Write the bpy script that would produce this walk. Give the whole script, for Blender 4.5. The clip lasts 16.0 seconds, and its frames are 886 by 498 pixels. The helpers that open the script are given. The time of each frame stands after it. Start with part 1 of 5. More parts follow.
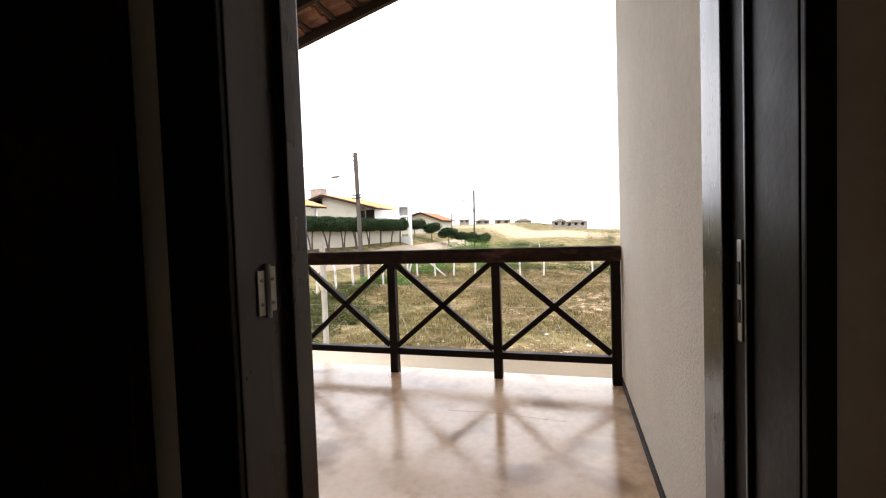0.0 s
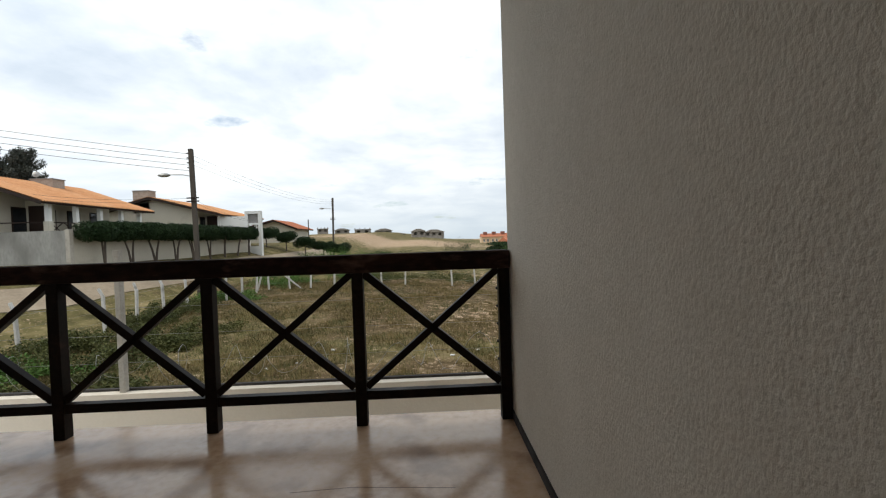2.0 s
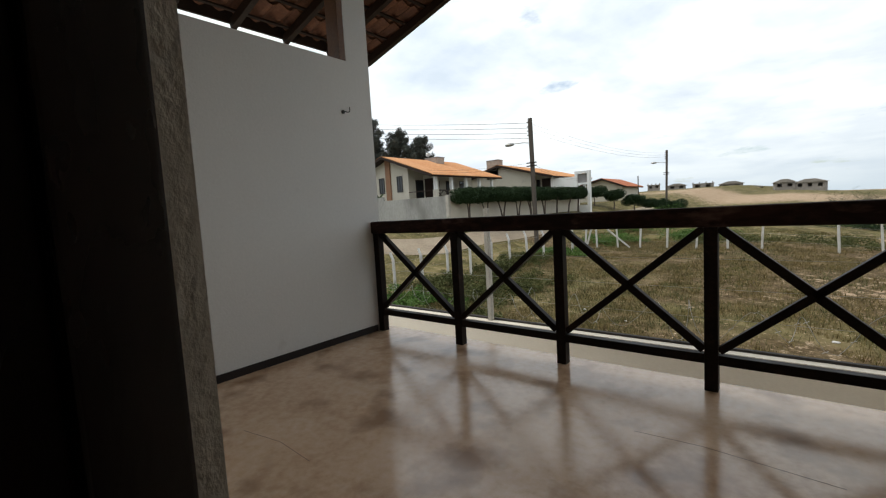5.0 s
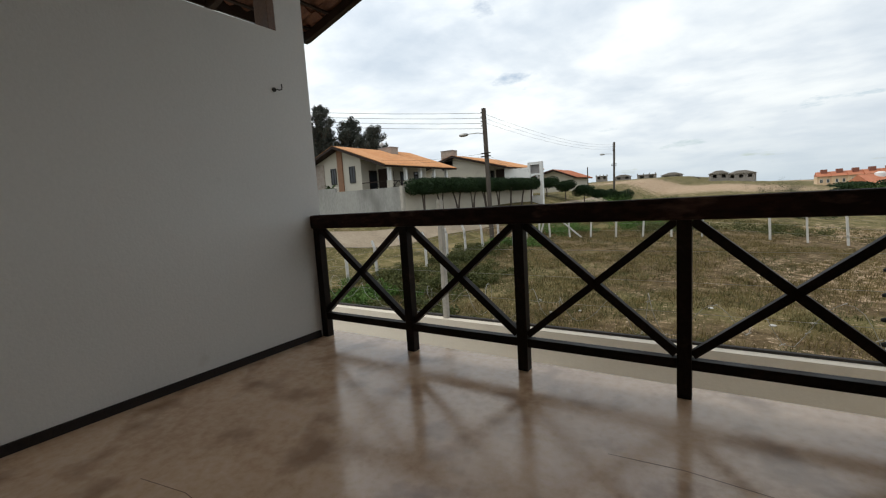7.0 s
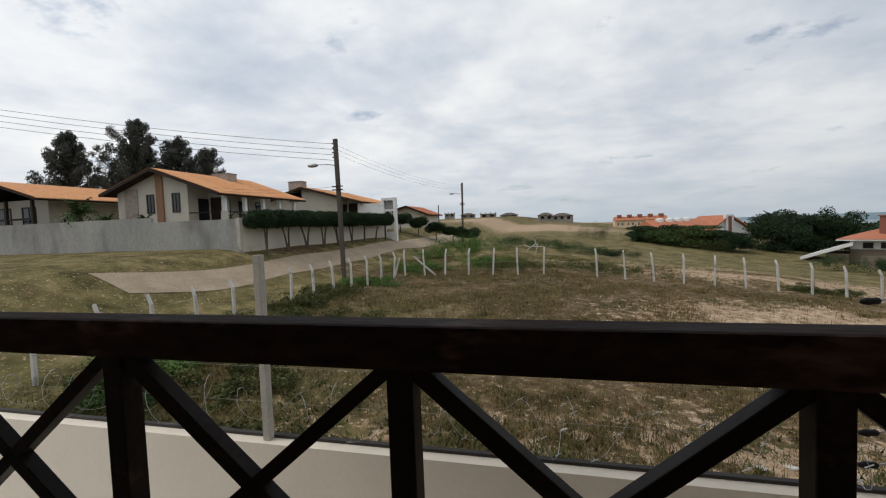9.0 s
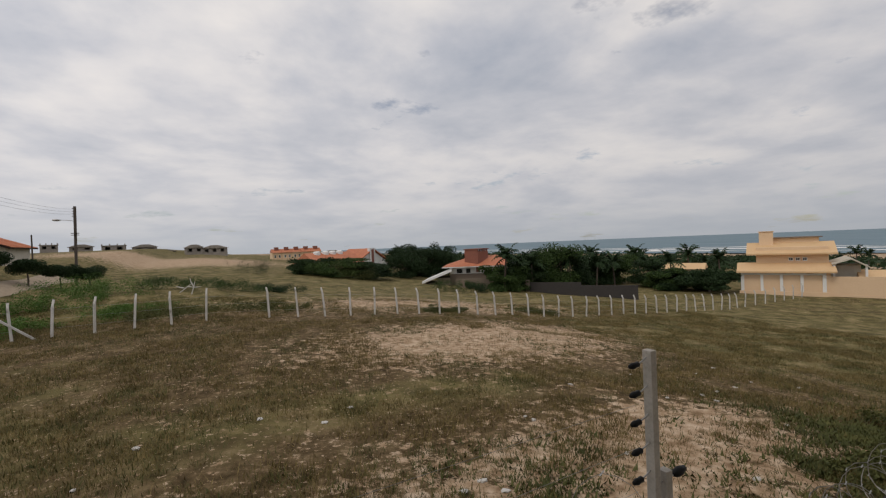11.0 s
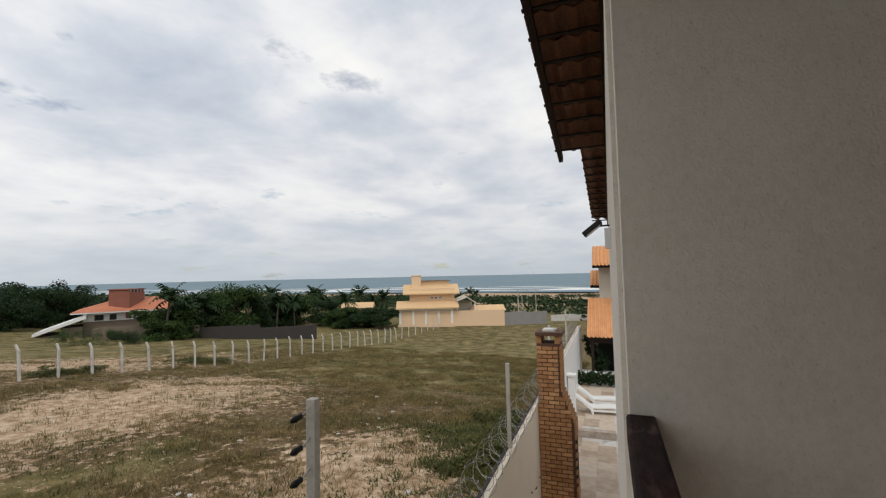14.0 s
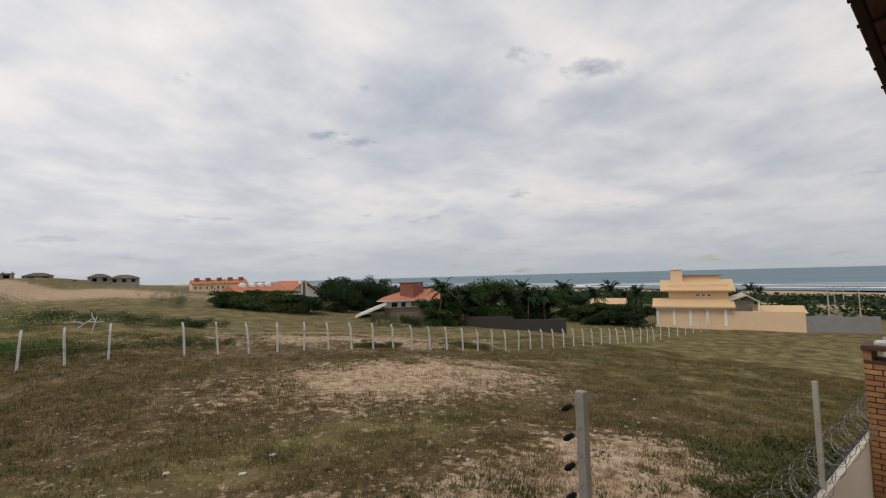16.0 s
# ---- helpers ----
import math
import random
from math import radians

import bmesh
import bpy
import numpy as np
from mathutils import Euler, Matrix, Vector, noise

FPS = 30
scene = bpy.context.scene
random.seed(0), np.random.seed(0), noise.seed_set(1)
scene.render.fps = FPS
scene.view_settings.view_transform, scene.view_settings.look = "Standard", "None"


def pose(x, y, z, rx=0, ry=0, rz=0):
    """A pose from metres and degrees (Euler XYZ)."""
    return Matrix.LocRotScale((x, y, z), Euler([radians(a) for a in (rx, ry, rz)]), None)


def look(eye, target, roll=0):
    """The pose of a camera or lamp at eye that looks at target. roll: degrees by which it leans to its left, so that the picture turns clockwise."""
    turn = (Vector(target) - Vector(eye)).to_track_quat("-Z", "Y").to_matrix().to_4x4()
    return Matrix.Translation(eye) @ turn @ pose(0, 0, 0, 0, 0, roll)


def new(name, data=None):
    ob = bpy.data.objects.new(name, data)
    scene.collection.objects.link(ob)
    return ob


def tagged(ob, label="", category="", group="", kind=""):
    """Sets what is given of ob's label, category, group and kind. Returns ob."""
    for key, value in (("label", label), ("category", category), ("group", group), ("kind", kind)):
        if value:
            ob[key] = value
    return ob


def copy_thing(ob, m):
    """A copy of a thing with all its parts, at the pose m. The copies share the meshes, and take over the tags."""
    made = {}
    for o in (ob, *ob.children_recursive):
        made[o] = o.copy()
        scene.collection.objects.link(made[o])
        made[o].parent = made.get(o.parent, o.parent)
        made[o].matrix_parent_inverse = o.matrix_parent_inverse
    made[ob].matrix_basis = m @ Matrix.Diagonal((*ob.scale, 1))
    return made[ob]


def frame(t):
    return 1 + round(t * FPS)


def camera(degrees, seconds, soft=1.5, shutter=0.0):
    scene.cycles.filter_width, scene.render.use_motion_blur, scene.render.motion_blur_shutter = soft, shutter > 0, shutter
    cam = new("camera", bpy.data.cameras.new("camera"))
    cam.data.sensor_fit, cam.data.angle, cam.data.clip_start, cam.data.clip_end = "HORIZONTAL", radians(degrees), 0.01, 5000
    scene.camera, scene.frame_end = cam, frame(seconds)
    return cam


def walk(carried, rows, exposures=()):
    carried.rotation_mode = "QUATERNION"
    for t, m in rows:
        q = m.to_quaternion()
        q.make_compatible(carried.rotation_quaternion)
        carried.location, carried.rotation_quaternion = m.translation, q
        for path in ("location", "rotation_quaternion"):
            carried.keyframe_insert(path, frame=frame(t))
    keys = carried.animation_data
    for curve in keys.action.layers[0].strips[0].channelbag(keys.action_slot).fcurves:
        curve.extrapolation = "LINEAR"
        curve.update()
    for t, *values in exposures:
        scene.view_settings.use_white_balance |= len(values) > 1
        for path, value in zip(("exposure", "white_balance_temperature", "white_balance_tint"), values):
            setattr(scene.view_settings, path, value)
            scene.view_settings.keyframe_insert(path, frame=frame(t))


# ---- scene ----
cam = camera(91.0, 16.0, 1.2)
PATH = [
    (0, (3.552, -3.679, 1.262), (2.994, -1.76, 1.187), -2.0),
    (0.5, (3.486, -3.415, 1.251), (3.116, -1.451, 1.194), -1.9),
    (1, (3.472, -3.147, 1.245), (3.206, -1.165, 1.21), -1.9),
    (1.5, (3.447, -2.957, 1.223), (3.432, -0.958, 1.177), -1.7),
    (2, (3.405, -2.844, 1.205), (3.476, -0.846, 1.153), -1.9),
    (2.5, (3.394, -2.847, 1.192), (3.249, -0.853, 1.146), -2.4),
    (3, (3.375, -2.896, 1.189), (2.863, -0.963, 1.153), -2.9),
    (3.5, (3.362, -2.939, 1.187), (2.574, -1.101, 1.153), -3.4),
    (4, (3.348, -2.982, 1.182), (2.328, -1.262, 1.152), -3.4),
    (4.5, (3.344, -3.01, 1.181), (2.11, -1.436, 1.135), -3.3),
    (4.7, (3.344, -3.004, 1.178), (2.07, -1.47, 1.03), -3.1),
    (7, (3.146, -2.661, 1.182), (2.047, -1.005, 0.957), -3.6),
    (7.5, (3.052, -2.325, 1.217), (1.966, -0.658, 1.01), -3.2),
    (8, (2.852, -1.952, 1.221), (1.841, -0.235, 1.043), -2.5),
    (8.2, (2.746, -1.787, 1.248), (1.832, -0.016, 1.086), -2.3),
    (10.3, (1.871, -0.146, 1.484), (2.021, 1.847, 1.399), -2.1),
    (10.5, (1.78, -0.069, 1.517), (2.048, 1.911, 1.428), -1.9),
    (11, (1.632, 0.036, 1.713), (2.606, 1.782, 1.69), -2.4),
    (11.5, (1.749, 0.138, 1.727), (3.165, 1.55, 1.736), -3.2),
    (12, (1.828, 0.12, 1.747), (3.491, 1.23, 1.784), -3.4),
    (12.5, (1.878, 0.087, 1.74), (3.654, 1.004, 1.808), -2.9),
    (13, (1.901, 0.081, 1.735), (3.748, 0.842, 1.826), -2.1),
    (13.5, (1.908, 0.094, 1.729), (3.776, 0.799, 1.836), -1.6),
    (14, (1.879, 0.112, 1.727), (3.747, 0.817, 1.842), -1.3),
    (14.5, (1.834, 0.122, 1.73), (3.61, 1.035, 1.843), -1.4),
    (15, (1.797, 0.138, 1.731), (3.422, 1.297, 1.848), -1.3),
    (15.5, (1.762, 0.115, 1.742), (3.177, 1.523, 1.861), -1.5),
    (16, (1.653, 0.086, 1.767), (2.875, 1.665, 1.886), -1.6),
]
EXPOSURES = [(0, 2.0, 6700, 14), (0.25, 1.6, 6600, 13), (0.5, 1.2, 6600, 0), (1.0, 0.66, 6500, 0), (1.6, 0.4, 6500, 6), (3.0, 0.4, 6500, 7), (4.7, 0.45, 6500, 6), (6.8, 0.28, 6500, 6), (8.2, 0.15, 6450, 7), (10.3, -0.3, 6750, 13), (11.0, -0.28, 6850, 14), (12.5, 0.15, 6750, 12), (14.5, 0.1, 6650, 10), (16.0, -0.12, 6800, 12)]
walk(cam, [(t, look(eye, target, roll)) for t, eye, target, roll in PATH], EXPOSURES)


# ---- light ----
SUN_ELEV, SUN_AZ = radians(52), radians(250)

world = bpy.data.worlds.new("overcast_sky")
scene.world = world
world.use_nodes = True
WN, WL = world.node_tree.nodes, world.node_tree.links
WN.clear()


def wnode(kind, **values):
    n = WN.new(kind)
    for key, v in values.items():
        n.inputs[key].default_value = v
    return n


def wmath(op, a, b):
    n = WN.new("ShaderNodeMath")
    n.operation = op
    for k, v in enumerate((a, b)):
        if isinstance(v, (int, float)):
            n.inputs[k].default_value = v
        else:
            WL.new(v, n.inputs[k])
    return n.outputs[0]


def wramp(fac, stops):
    r = WN.new("ShaderNodeValToRGB")
    while len(r.color_ramp.elements) < len(stops):
        r.color_ramp.elements.new(0.5)
    for e, (p, c) in zip(r.color_ramp.elements, stops):
        e.position, e.color = p, (*c, 1)
    WL.new(fac, r.inputs[0])
    return r.outputs[0]


def build_sky():
    sky = WN.new("ShaderNodeTexSky")
    sky.sky_type, sky.sun_disc = "NISHITA", False
    sky.sun_elevation, sky.sun_rotation = SUN_ELEV, SUN_AZ
    blue = WN.new("ShaderNodeVectorMath")
    blue.operation = "SCALE"
    blue.inputs["Scale"].default_value = 0.10
    WL.new(sky.outputs[0], blue.inputs[0])
    coord = WN.new("ShaderNodeTexCoord")
    sep = WN.new("ShaderNodeSeparateXYZ")
    WL.new(coord.outputs["Generated"], sep.inputs[0])
    up = wmath("MAXIMUM", sep.outputs[2], 0.0)
    den = wmath("ADD", up, 0.17)
    flat = WN.new("ShaderNodeCombineXYZ")
    WL.new(wmath("DIVIDE", sep.outputs[0], den), flat.inputs[0])
    WL.new(wmath("DIVIDE", sep.outputs[1], den), flat.inputs[1])
    big = wnode("ShaderNodeTexNoise", Scale=0.9, Detail=7.0, Roughness=0.56, Distortion=0.25)
    WL.new(flat.outputs[0], big.inputs["Vector"])
    soft = wnode("ShaderNodeTexNoise", Scale=2.6, Detail=5.0, Roughness=0.5)
    WL.new(flat.outputs[0], soft.inputs["Vector"])
    mixed = wmath("ADD", wmath("MULTIPLY", big.outputs[0], 0.72), wmath("MULTIPLY", soft.outputs[0], 0.28))
    cloud = wramp(mixed, ((0.36, (0.46, 0.53, 0.635)), (0.455, (0.63, 0.68, 0.76)), (0.535, (0.82, 0.845, 0.88)), (0.64, (1.0, 1.0, 0.985))))
    low = wramp(up, ((0.0, (0.49, 0.55, 0.61)), (0.10, (0.62, 0.66, 0.71)), (0.30, (0.9, 0.9, 0.9)), (1.0, (1.0, 1.0, 1.0))))
    haze = WN.new("ShaderNodeMixRGB")
    WL.new(wramp(up, ((0.0, (0.9,) * 3), (0.16, (0.35,) * 3), (0.4, (0.0,) * 3))), haze.inputs[0])
    WL.new(cloud, haze.inputs[1])
    WL.new(low, haze.inputs[2])
    gap = wnode("ShaderNodeTexNoise", Scale=1.7, Detail=6.0, Roughness=0.6)
    WL.new(flat.outputs[0], gap.inputs["Vector"])
    hole = wramp(gap.outputs[0], ((0.61, (0,) * 3), (0.72, (0.8,) * 3)))
    both = WN.new("ShaderNodeMixRGB")
    WL.new(hole, both.inputs[0])
    WL.new(haze.outputs[0], both.inputs[1])
    WL.new(blue.outputs[0], both.inputs[2])
    bg = WN.new("ShaderNodeBackground")
    WL.new(wmath("SUBTRACT", 1.0, wmath("MULTIPLY", sep.outputs[0], 0.12)), bg.inputs["Strength"])
    WL.new(both.outputs[0], bg.inputs[0])
    out = WN.new("ShaderNodeOutputWorld")
    WL.new(bg.outputs[0], out.inputs[0])


build_sky()
sun = new("sun", bpy.data.lights.new("sun", "SUN"))
sun.data.energy, sun.data.angle, sun.data.color = 1.0, radians(18), (1.0, 0.95, 0.87)
sun.matrix_world = look((0, 0, 40), (-40 * math.sin(SUN_AZ) / math.tan(SUN_ELEV), -40 * math.cos(SUN_AZ) / math.tan(SUN_ELEV), 0))


# ---- materials ----
def surface(name, colours, rough=0.8, scale=6.0, fine=60.0, bump=0.2, bump_scale=None, metal=0.0, grain=(1, 1, 1), spots=None, rough_var=0.1, vary=0.0, distance=0.01, spec=0.5):
    """A procedural material: a ramp of colours over coarse and fine noise, relief, and wear spots."""
    m = bpy.data.materials.new(name)
    m.use_nodes = True
    N, L = m.node_tree.nodes, m.node_tree.links
    b = N["Principled BSDF"]
    b.inputs["Roughness"].default_value, b.inputs["Metallic"].default_value = rough, metal
    b.inputs["Specular IOR Level"].default_value = spec
    co = N.new("ShaderNodeNewGeometry").outputs["Position"]
    mp = N.new("ShaderNodeMapping")
    mp.inputs["Scale"].default_value = grain
    L.new(co, mp.inputs[0])
    n1, n2 = N.new("ShaderNodeTexNoise"), N.new("ShaderNodeTexNoise")
    for n, s, d in ((n1, scale, 6), (n2, fine, 3)):
        n.inputs["Scale"].default_value, n.inputs["Detail"].default_value = s, d
        n.inputs["Roughness"].default_value = 0.6
        L.new(mp.outputs[0], n.inputs["Vector"])
    mix = N.new("ShaderNodeMath")
    mix.operation = "MULTIPLY_ADD"
    L.new(n2.outputs[0], mix.inputs[0])
    mix.inputs[1].default_value = 0.45
    half = N.new("ShaderNodeMath")
    half.operation = "MULTIPLY"
    L.new(n1.outputs[0], half.inputs[0])
    half.inputs[1].default_value = 0.6
    L.new(half.outputs[0], mix.inputs[2])
    fac = mix.outputs[0]
    if vary:
        info, add = N.new("ShaderNodeObjectInfo"), N.new("ShaderNodeMath")
        add.operation = "MULTIPLY_ADD"
        L.new(info.outputs["Random"], add.inputs[0])
        add.inputs[1].default_value = vary
        sub = N.new("ShaderNodeMath")
        sub.operation = "SUBTRACT"
        L.new(fac, sub.inputs[0])
        sub.inputs[1].default_value = vary / 2
        L.new(sub.outputs[0], add.inputs[2])
        fac = add.outputs[0]
    r = N.new("ShaderNodeValToRGB")
    while len(r.color_ramp.elements) < len(colours):
        r.color_ramp.elements.new(0.5)
    for k, c in enumerate(colours):
        e = r.color_ramp.elements[k]
        e.position, e.color = 0.33 + 0.38 * k / max(1, len(colours) - 1), (*c, 1)
    L.new(fac, r.inputs[0])
    col = r.outputs[0]
    if spots:
        sc, lo, hi, c = spots
        n3 = N.new("ShaderNodeTexNoise")
        n3.inputs["Scale"].default_value, n3.inputs["Detail"].default_value = sc, 8
        L.new(mp.outputs[0], n3.inputs["Vector"])
        rr = N.new("ShaderNodeMapRange")
        rr.inputs["From Min"].default_value, rr.inputs["From Max"].default_value = lo, hi
        L.new(n3.outputs[0], rr.inputs[0])
        mx = N.new("ShaderNodeMixRGB")
        L.new(rr.outputs[0], mx.inputs[0])
        L.new(col, mx.inputs[1])
        mx.inputs[2].default_value = (*c, 1)
        col = mx.outputs[0]
    L.new(col, b.inputs["Base Color"])
    if rough_var:
        rv = N.new("ShaderNodeMapRange")
        rv.inputs["From Min"].default_value, rv.inputs["From Max"].default_value = 0.35, 0.65
        rv.inputs["To Min"].default_value, rv.inputs["To Max"].default_value = max(0.02, rough - rough_var), min(1, rough + rough_var)
        L.new(n1.outputs[0], rv.inputs[0])
        L.new(rv.outputs[0], b.inputs["Roughness"])
    if bump:
        n4 = N.new("ShaderNodeTexNoise")
        n4.inputs["Scale"].default_value, n4.inputs["Detail"].default_value = bump_scale or fine, 4
        L.new(mp.outputs[0], n4.inputs["Vector"])
        bp = N.new("ShaderNodeBump")
        bp.inputs["Strength"].default_value, bp.inputs["Distance"].default_value = bump, distance
        L.new(n4.outputs[0], bp.inputs["Height"])
        L.new(bp.outputs[0], b.inputs["Normal"])
    return m


def leafy(name, colours):
    m = surface(name, colours, 0.65, 1.3, 9.0, 0, spec=0.12)
    return m


M = dict(
    wood=surface("dark_stained_wood", ((0.005, 0.0035, 0.003), (0.011, 0.007, 0.005), (0.024, 0.013, 0.009)), 0.5, 3, 40, 0.12, 60, grain=(1, 1, 1), spots=(9, 0.66, 0.85, (0.05, 0.03, 0.022)), spec=0.1, distance=0.004),
    wood_gloss=surface("varnished_dark_wood", ((0.008, 0.005, 0.004), (0.018, 0.010, 0.008), (0.03, 0.016, 0.012)), 0.3, 3, 40, 0.08, 60, grain=(1, 1, 0.3), spec=0.5, distance=0.003),
    wood_worn=surface("worn_brown_rail_wood", ((0.008, 0.0045, 0.0038), (0.021, 0.0105, 0.008), (0.05, 0.025, 0.019)), 0.75, 5, 35, 0.35, 40, grain=(0.35, 1, 1), spots=(11, 0.58, 0.75, (0.13, 0.08, 0.066)), spec=0.12),
    wood_raw=surface("brown_wood", ((0.10, 0.05, 0.028), (0.19, 0.10, 0.055)), 0.6, 5, 50, 0.3),
    beam=surface("dark_beam_wood", ((0.014, 0.008, 0.005), (0.035, 0.018, 0.012)), 0.65, 4, 45, 0.3, spec=0.25),
    plaster=surface("textured_plaster", ((0.62, 0.565, 0.48), (0.69, 0.635, 0.55), (0.74, 0.69, 0.605)), 0.9, 1.4, 30, 0.6, 95, grain=(1, 1, 0.8), distance=0.007, spots=(66, 0.6, 0.74, (0.54, 0.485, 0.405))),
    plain=surface("smooth_white_plaster", ((0.66, 0.655, 0.635), (0.73, 0.725, 0.705)), 0.85, 0.9, 40, 0.15, 60, spots=(3, 0.68, 0.85, (0.52, 0.5, 0.47))),
    cream=surface("cream_wall_paint", ((0.76, 0.67, 0.55), (0.83, 0.74, 0.62)), 0.85, 0.8, 30, 0.25, 40, spots=(1.2, 0.6, 0.85, (0.66, 0.56, 0.44))),
    floor=surface("polished_tan_cement", ((0.47, 0.285, 0.165), (0.66, 0.45, 0.29), (0.76, 0.57, 0.41)), 0.17, 1.1, 18, 0.06, 25, rough_var=0.07, spots=(2.6, 0.53, 0.68, (0.33, 0.19, 0.105)), spec=0.75),
    dark=surface("dark_interior_paint", ((0.62, 0.55, 0.46), (0.70, 0.63, 0.53)), 0.9, 2, 30, 0.1),
    base=surface("dark_baseboard", ((0.014, 0.010, 0.009), (0.03, 0.022, 0.02)), 0.6, 6, 60, 0.1, spec=0.25),
    steel=surface("brushed_steel", ((0.45, 0.45, 0.45), (0.6, 0.6, 0.6)), 0.35, 8, 90, 0.05, metal=1.0),
    dull_steel=surface("dull_steel", ((0.12, 0.12, 0.115), (0.2, 0.2, 0.19)), 0.6, 8, 90, 0.05, metal=0.5),
    iron=surface("dark_iron", ((0.02, 0.02, 0.02), (0.05, 0.045, 0.04)), 0.5, 8, 60, 0.1, metal=0.6),
    rubber=surface("black_rubber", ((0.005, 0.005, 0.005), (0.01, 0.01, 0.01)), 0.5, 8, 60, 0.05, spec=0.2),
    concrete=surface("weathered_concrete", ((0.34, 0.31, 0.26), (0.45, 0.415, 0.36), (0.54, 0.50, 0.44)), 0.9, 3, 40, 0.4, 50, spots=(1.2, 0.55, 0.7, (0.24, 0.22, 0.2))),
    whitepost=surface("whitewashed_concrete", ((0.42, 0.40, 0.37), (0.62, 0.60, 0.57)), 0.9, 2, 30, 0.3, spots=(3, 0.55, 0.7, (0.3, 0.28, 0.25))),
    galv=surface("galvanised_wire", ((0.30, 0.29, 0.27), (0.42, 0.41, 0.39)), 0.45, 8, 60, 0.0, metal=0.8),
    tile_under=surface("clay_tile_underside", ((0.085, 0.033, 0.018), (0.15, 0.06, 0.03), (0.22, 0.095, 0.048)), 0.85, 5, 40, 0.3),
    tile_orange=surface("orange_clay_tile", ((0.50, 0.22, 0.085), (0.62, 0.30, 0.13), (0.70, 0.38, 0.19)), 0.8, 2, 12, 0.2),
    tile_red=surface("red_clay_tile", ((0.33, 0.10, 0.05), (0.46, 0.16, 0.08), (0.52, 0.22, 0.12)), 0.8, 1, 6, 0.2),
    tile_yellow=surface("pale_orange_tile", ((0.60, 0.39, 0.20), (0.67, 0.46, 0.26)), 0.8, 1, 6, 0.2),
    brick=surface("yellow_brown_brick", ((0.28, 0.13, 0.055), (0.40, 0.20, 0.085), (0.53, 0.30, 0.14)), 0.85, 8, 60, 0.4, vary=0.3),
    mortar=surface("brown_mortar", ((0.07, 0.034, 0.02), (0.11, 0.056, 0.034)), 0.95, 10, 60, 0.4),
    redbrick=surface("red_brick", ((0.20, 0.075, 0.05), (0.28, 0.11, 0.075)), 0.9, 2, 10, 0.2),
    white=surface("white_paint", ((0.68, 0.68, 0.66), (0.78, 0.78, 0.76)), 0.7, 0.7, 12, 0.1),
    offwhite=surface("off_white_house_paint", ((0.50, 0.46, 0.38), (0.60, 0.56, 0.47)), 0.85, 0.5, 10, 0.1, spots=(0.9, 0.6, 0.75, (0.42, 0.38, 0.31))),
    yellow=surface("peach_house_paint", ((0.68, 0.48, 0.30), (0.75, 0.55, 0.36)), 0.85, 0.4, 8, 0.1),
    blockwork=surface("raw_grey_blockwork", ((0.21, 0.185, 0.16), (0.31, 0.275, 0.24)), 0.95, 0.5, 6, 0.2),
    grey=surface("grey_render", ((0.20, 0.19, 0.18), (0.29, 0.28, 0.27)), 0.9, 0.5, 6, 0.2),
    pilaster=surface("brown_brick_pilaster", ((0.22, 0.115, 0.065), (0.33, 0.18, 0.105)), 0.9, 3, 9, 0.4),
    stone=surface("grey_stone_cladding", ((0.22, 0.17, 0.14), (0.36, 0.30, 0.25), (0.44, 0.38, 0.33)), 0.9, 3, 9, 0.4),
    darkwall=surface("dark_garden_wall", ((0.03, 0.027, 0.025), (0.055, 0.048, 0.044)), 0.95, 0.4, 5, 0.2),
    brownwall=surface("brown_garden_wall", ((0.15, 0.115, 0.085), (0.21, 0.165, 0.125)), 0.95, 0.4, 5, 0.2),
    wall_stain=surface("stained_rendered_wall", ((0.22, 0.215, 0.20), (0.31, 0.305, 0.285), (0.39, 0.38, 0.355)), 0.9, 0.7, 8, 0.2, grain=(1, 1, 0.4), spots=(0.6, 0.52, 0.7, (0.19, 0.185, 0.17))),
    glass=surface("dark_window_glass", ((0.015, 0.017, 0.02), (0.03, 0.033, 0.037)), 0.12, 1, 5, 0.0),
    plastic=surface("white_plastic", ((0.72, 0.72, 0.71), (0.8, 0.8, 0.79)), 0.4, 3, 30, 0.05),
    paving=surface("stone_paving", ((0.32, 0.235, 0.165), (0.45, 0.355, 0.265), (0.55, 0.46, 0.37)), 0.7, 4, 40, 0.2, vary=0.35),
    pole=surface("weathered_timber_pole", ((0.05, 0.04, 0.032), (0.10, 0.082, 0.066)), 0.9, 3, 30, 0.3, grain=(4, 4, 0.5)),
    bark=surface("bark", ((0.06, 0.045, 0.035), (0.12, 0.095, 0.075)), 0.95, 4, 30, 0.5),
    leaf=leafy("green_leaves", ((0.018, 0.035, 0.010), (0.04, 0.07, 0.02), (0.075, 0.12, 0.035))),
    leaf_dark=leafy("dark_green_leaves", ((0.010, 0.022, 0.009), (0.022, 0.042, 0.016), (0.04, 0.065, 0.026))),
    leaf_grey=leafy("grey_green_needles", ((0.03, 0.035, 0.028), (0.065, 0.072, 0.06), (0.13, 0.138, 0.12))),
    leaf_bright=leafy("fresh_green_leaves", ((0.04, 0.08, 0.018), (0.075, 0.14, 0.03), (0.12, 0.19, 0.05))),
    grass=leafy("dry_grass", ((0.062, 0.049, 0.0165), (0.145, 0.111, 0.042), (0.30, 0.222, 0.10))),
    weeds=leafy("field_weeds", ((0.034, 0.042, 0.013), (0.072, 0.080, 0.026), (0.145, 0.138, 0.05))),
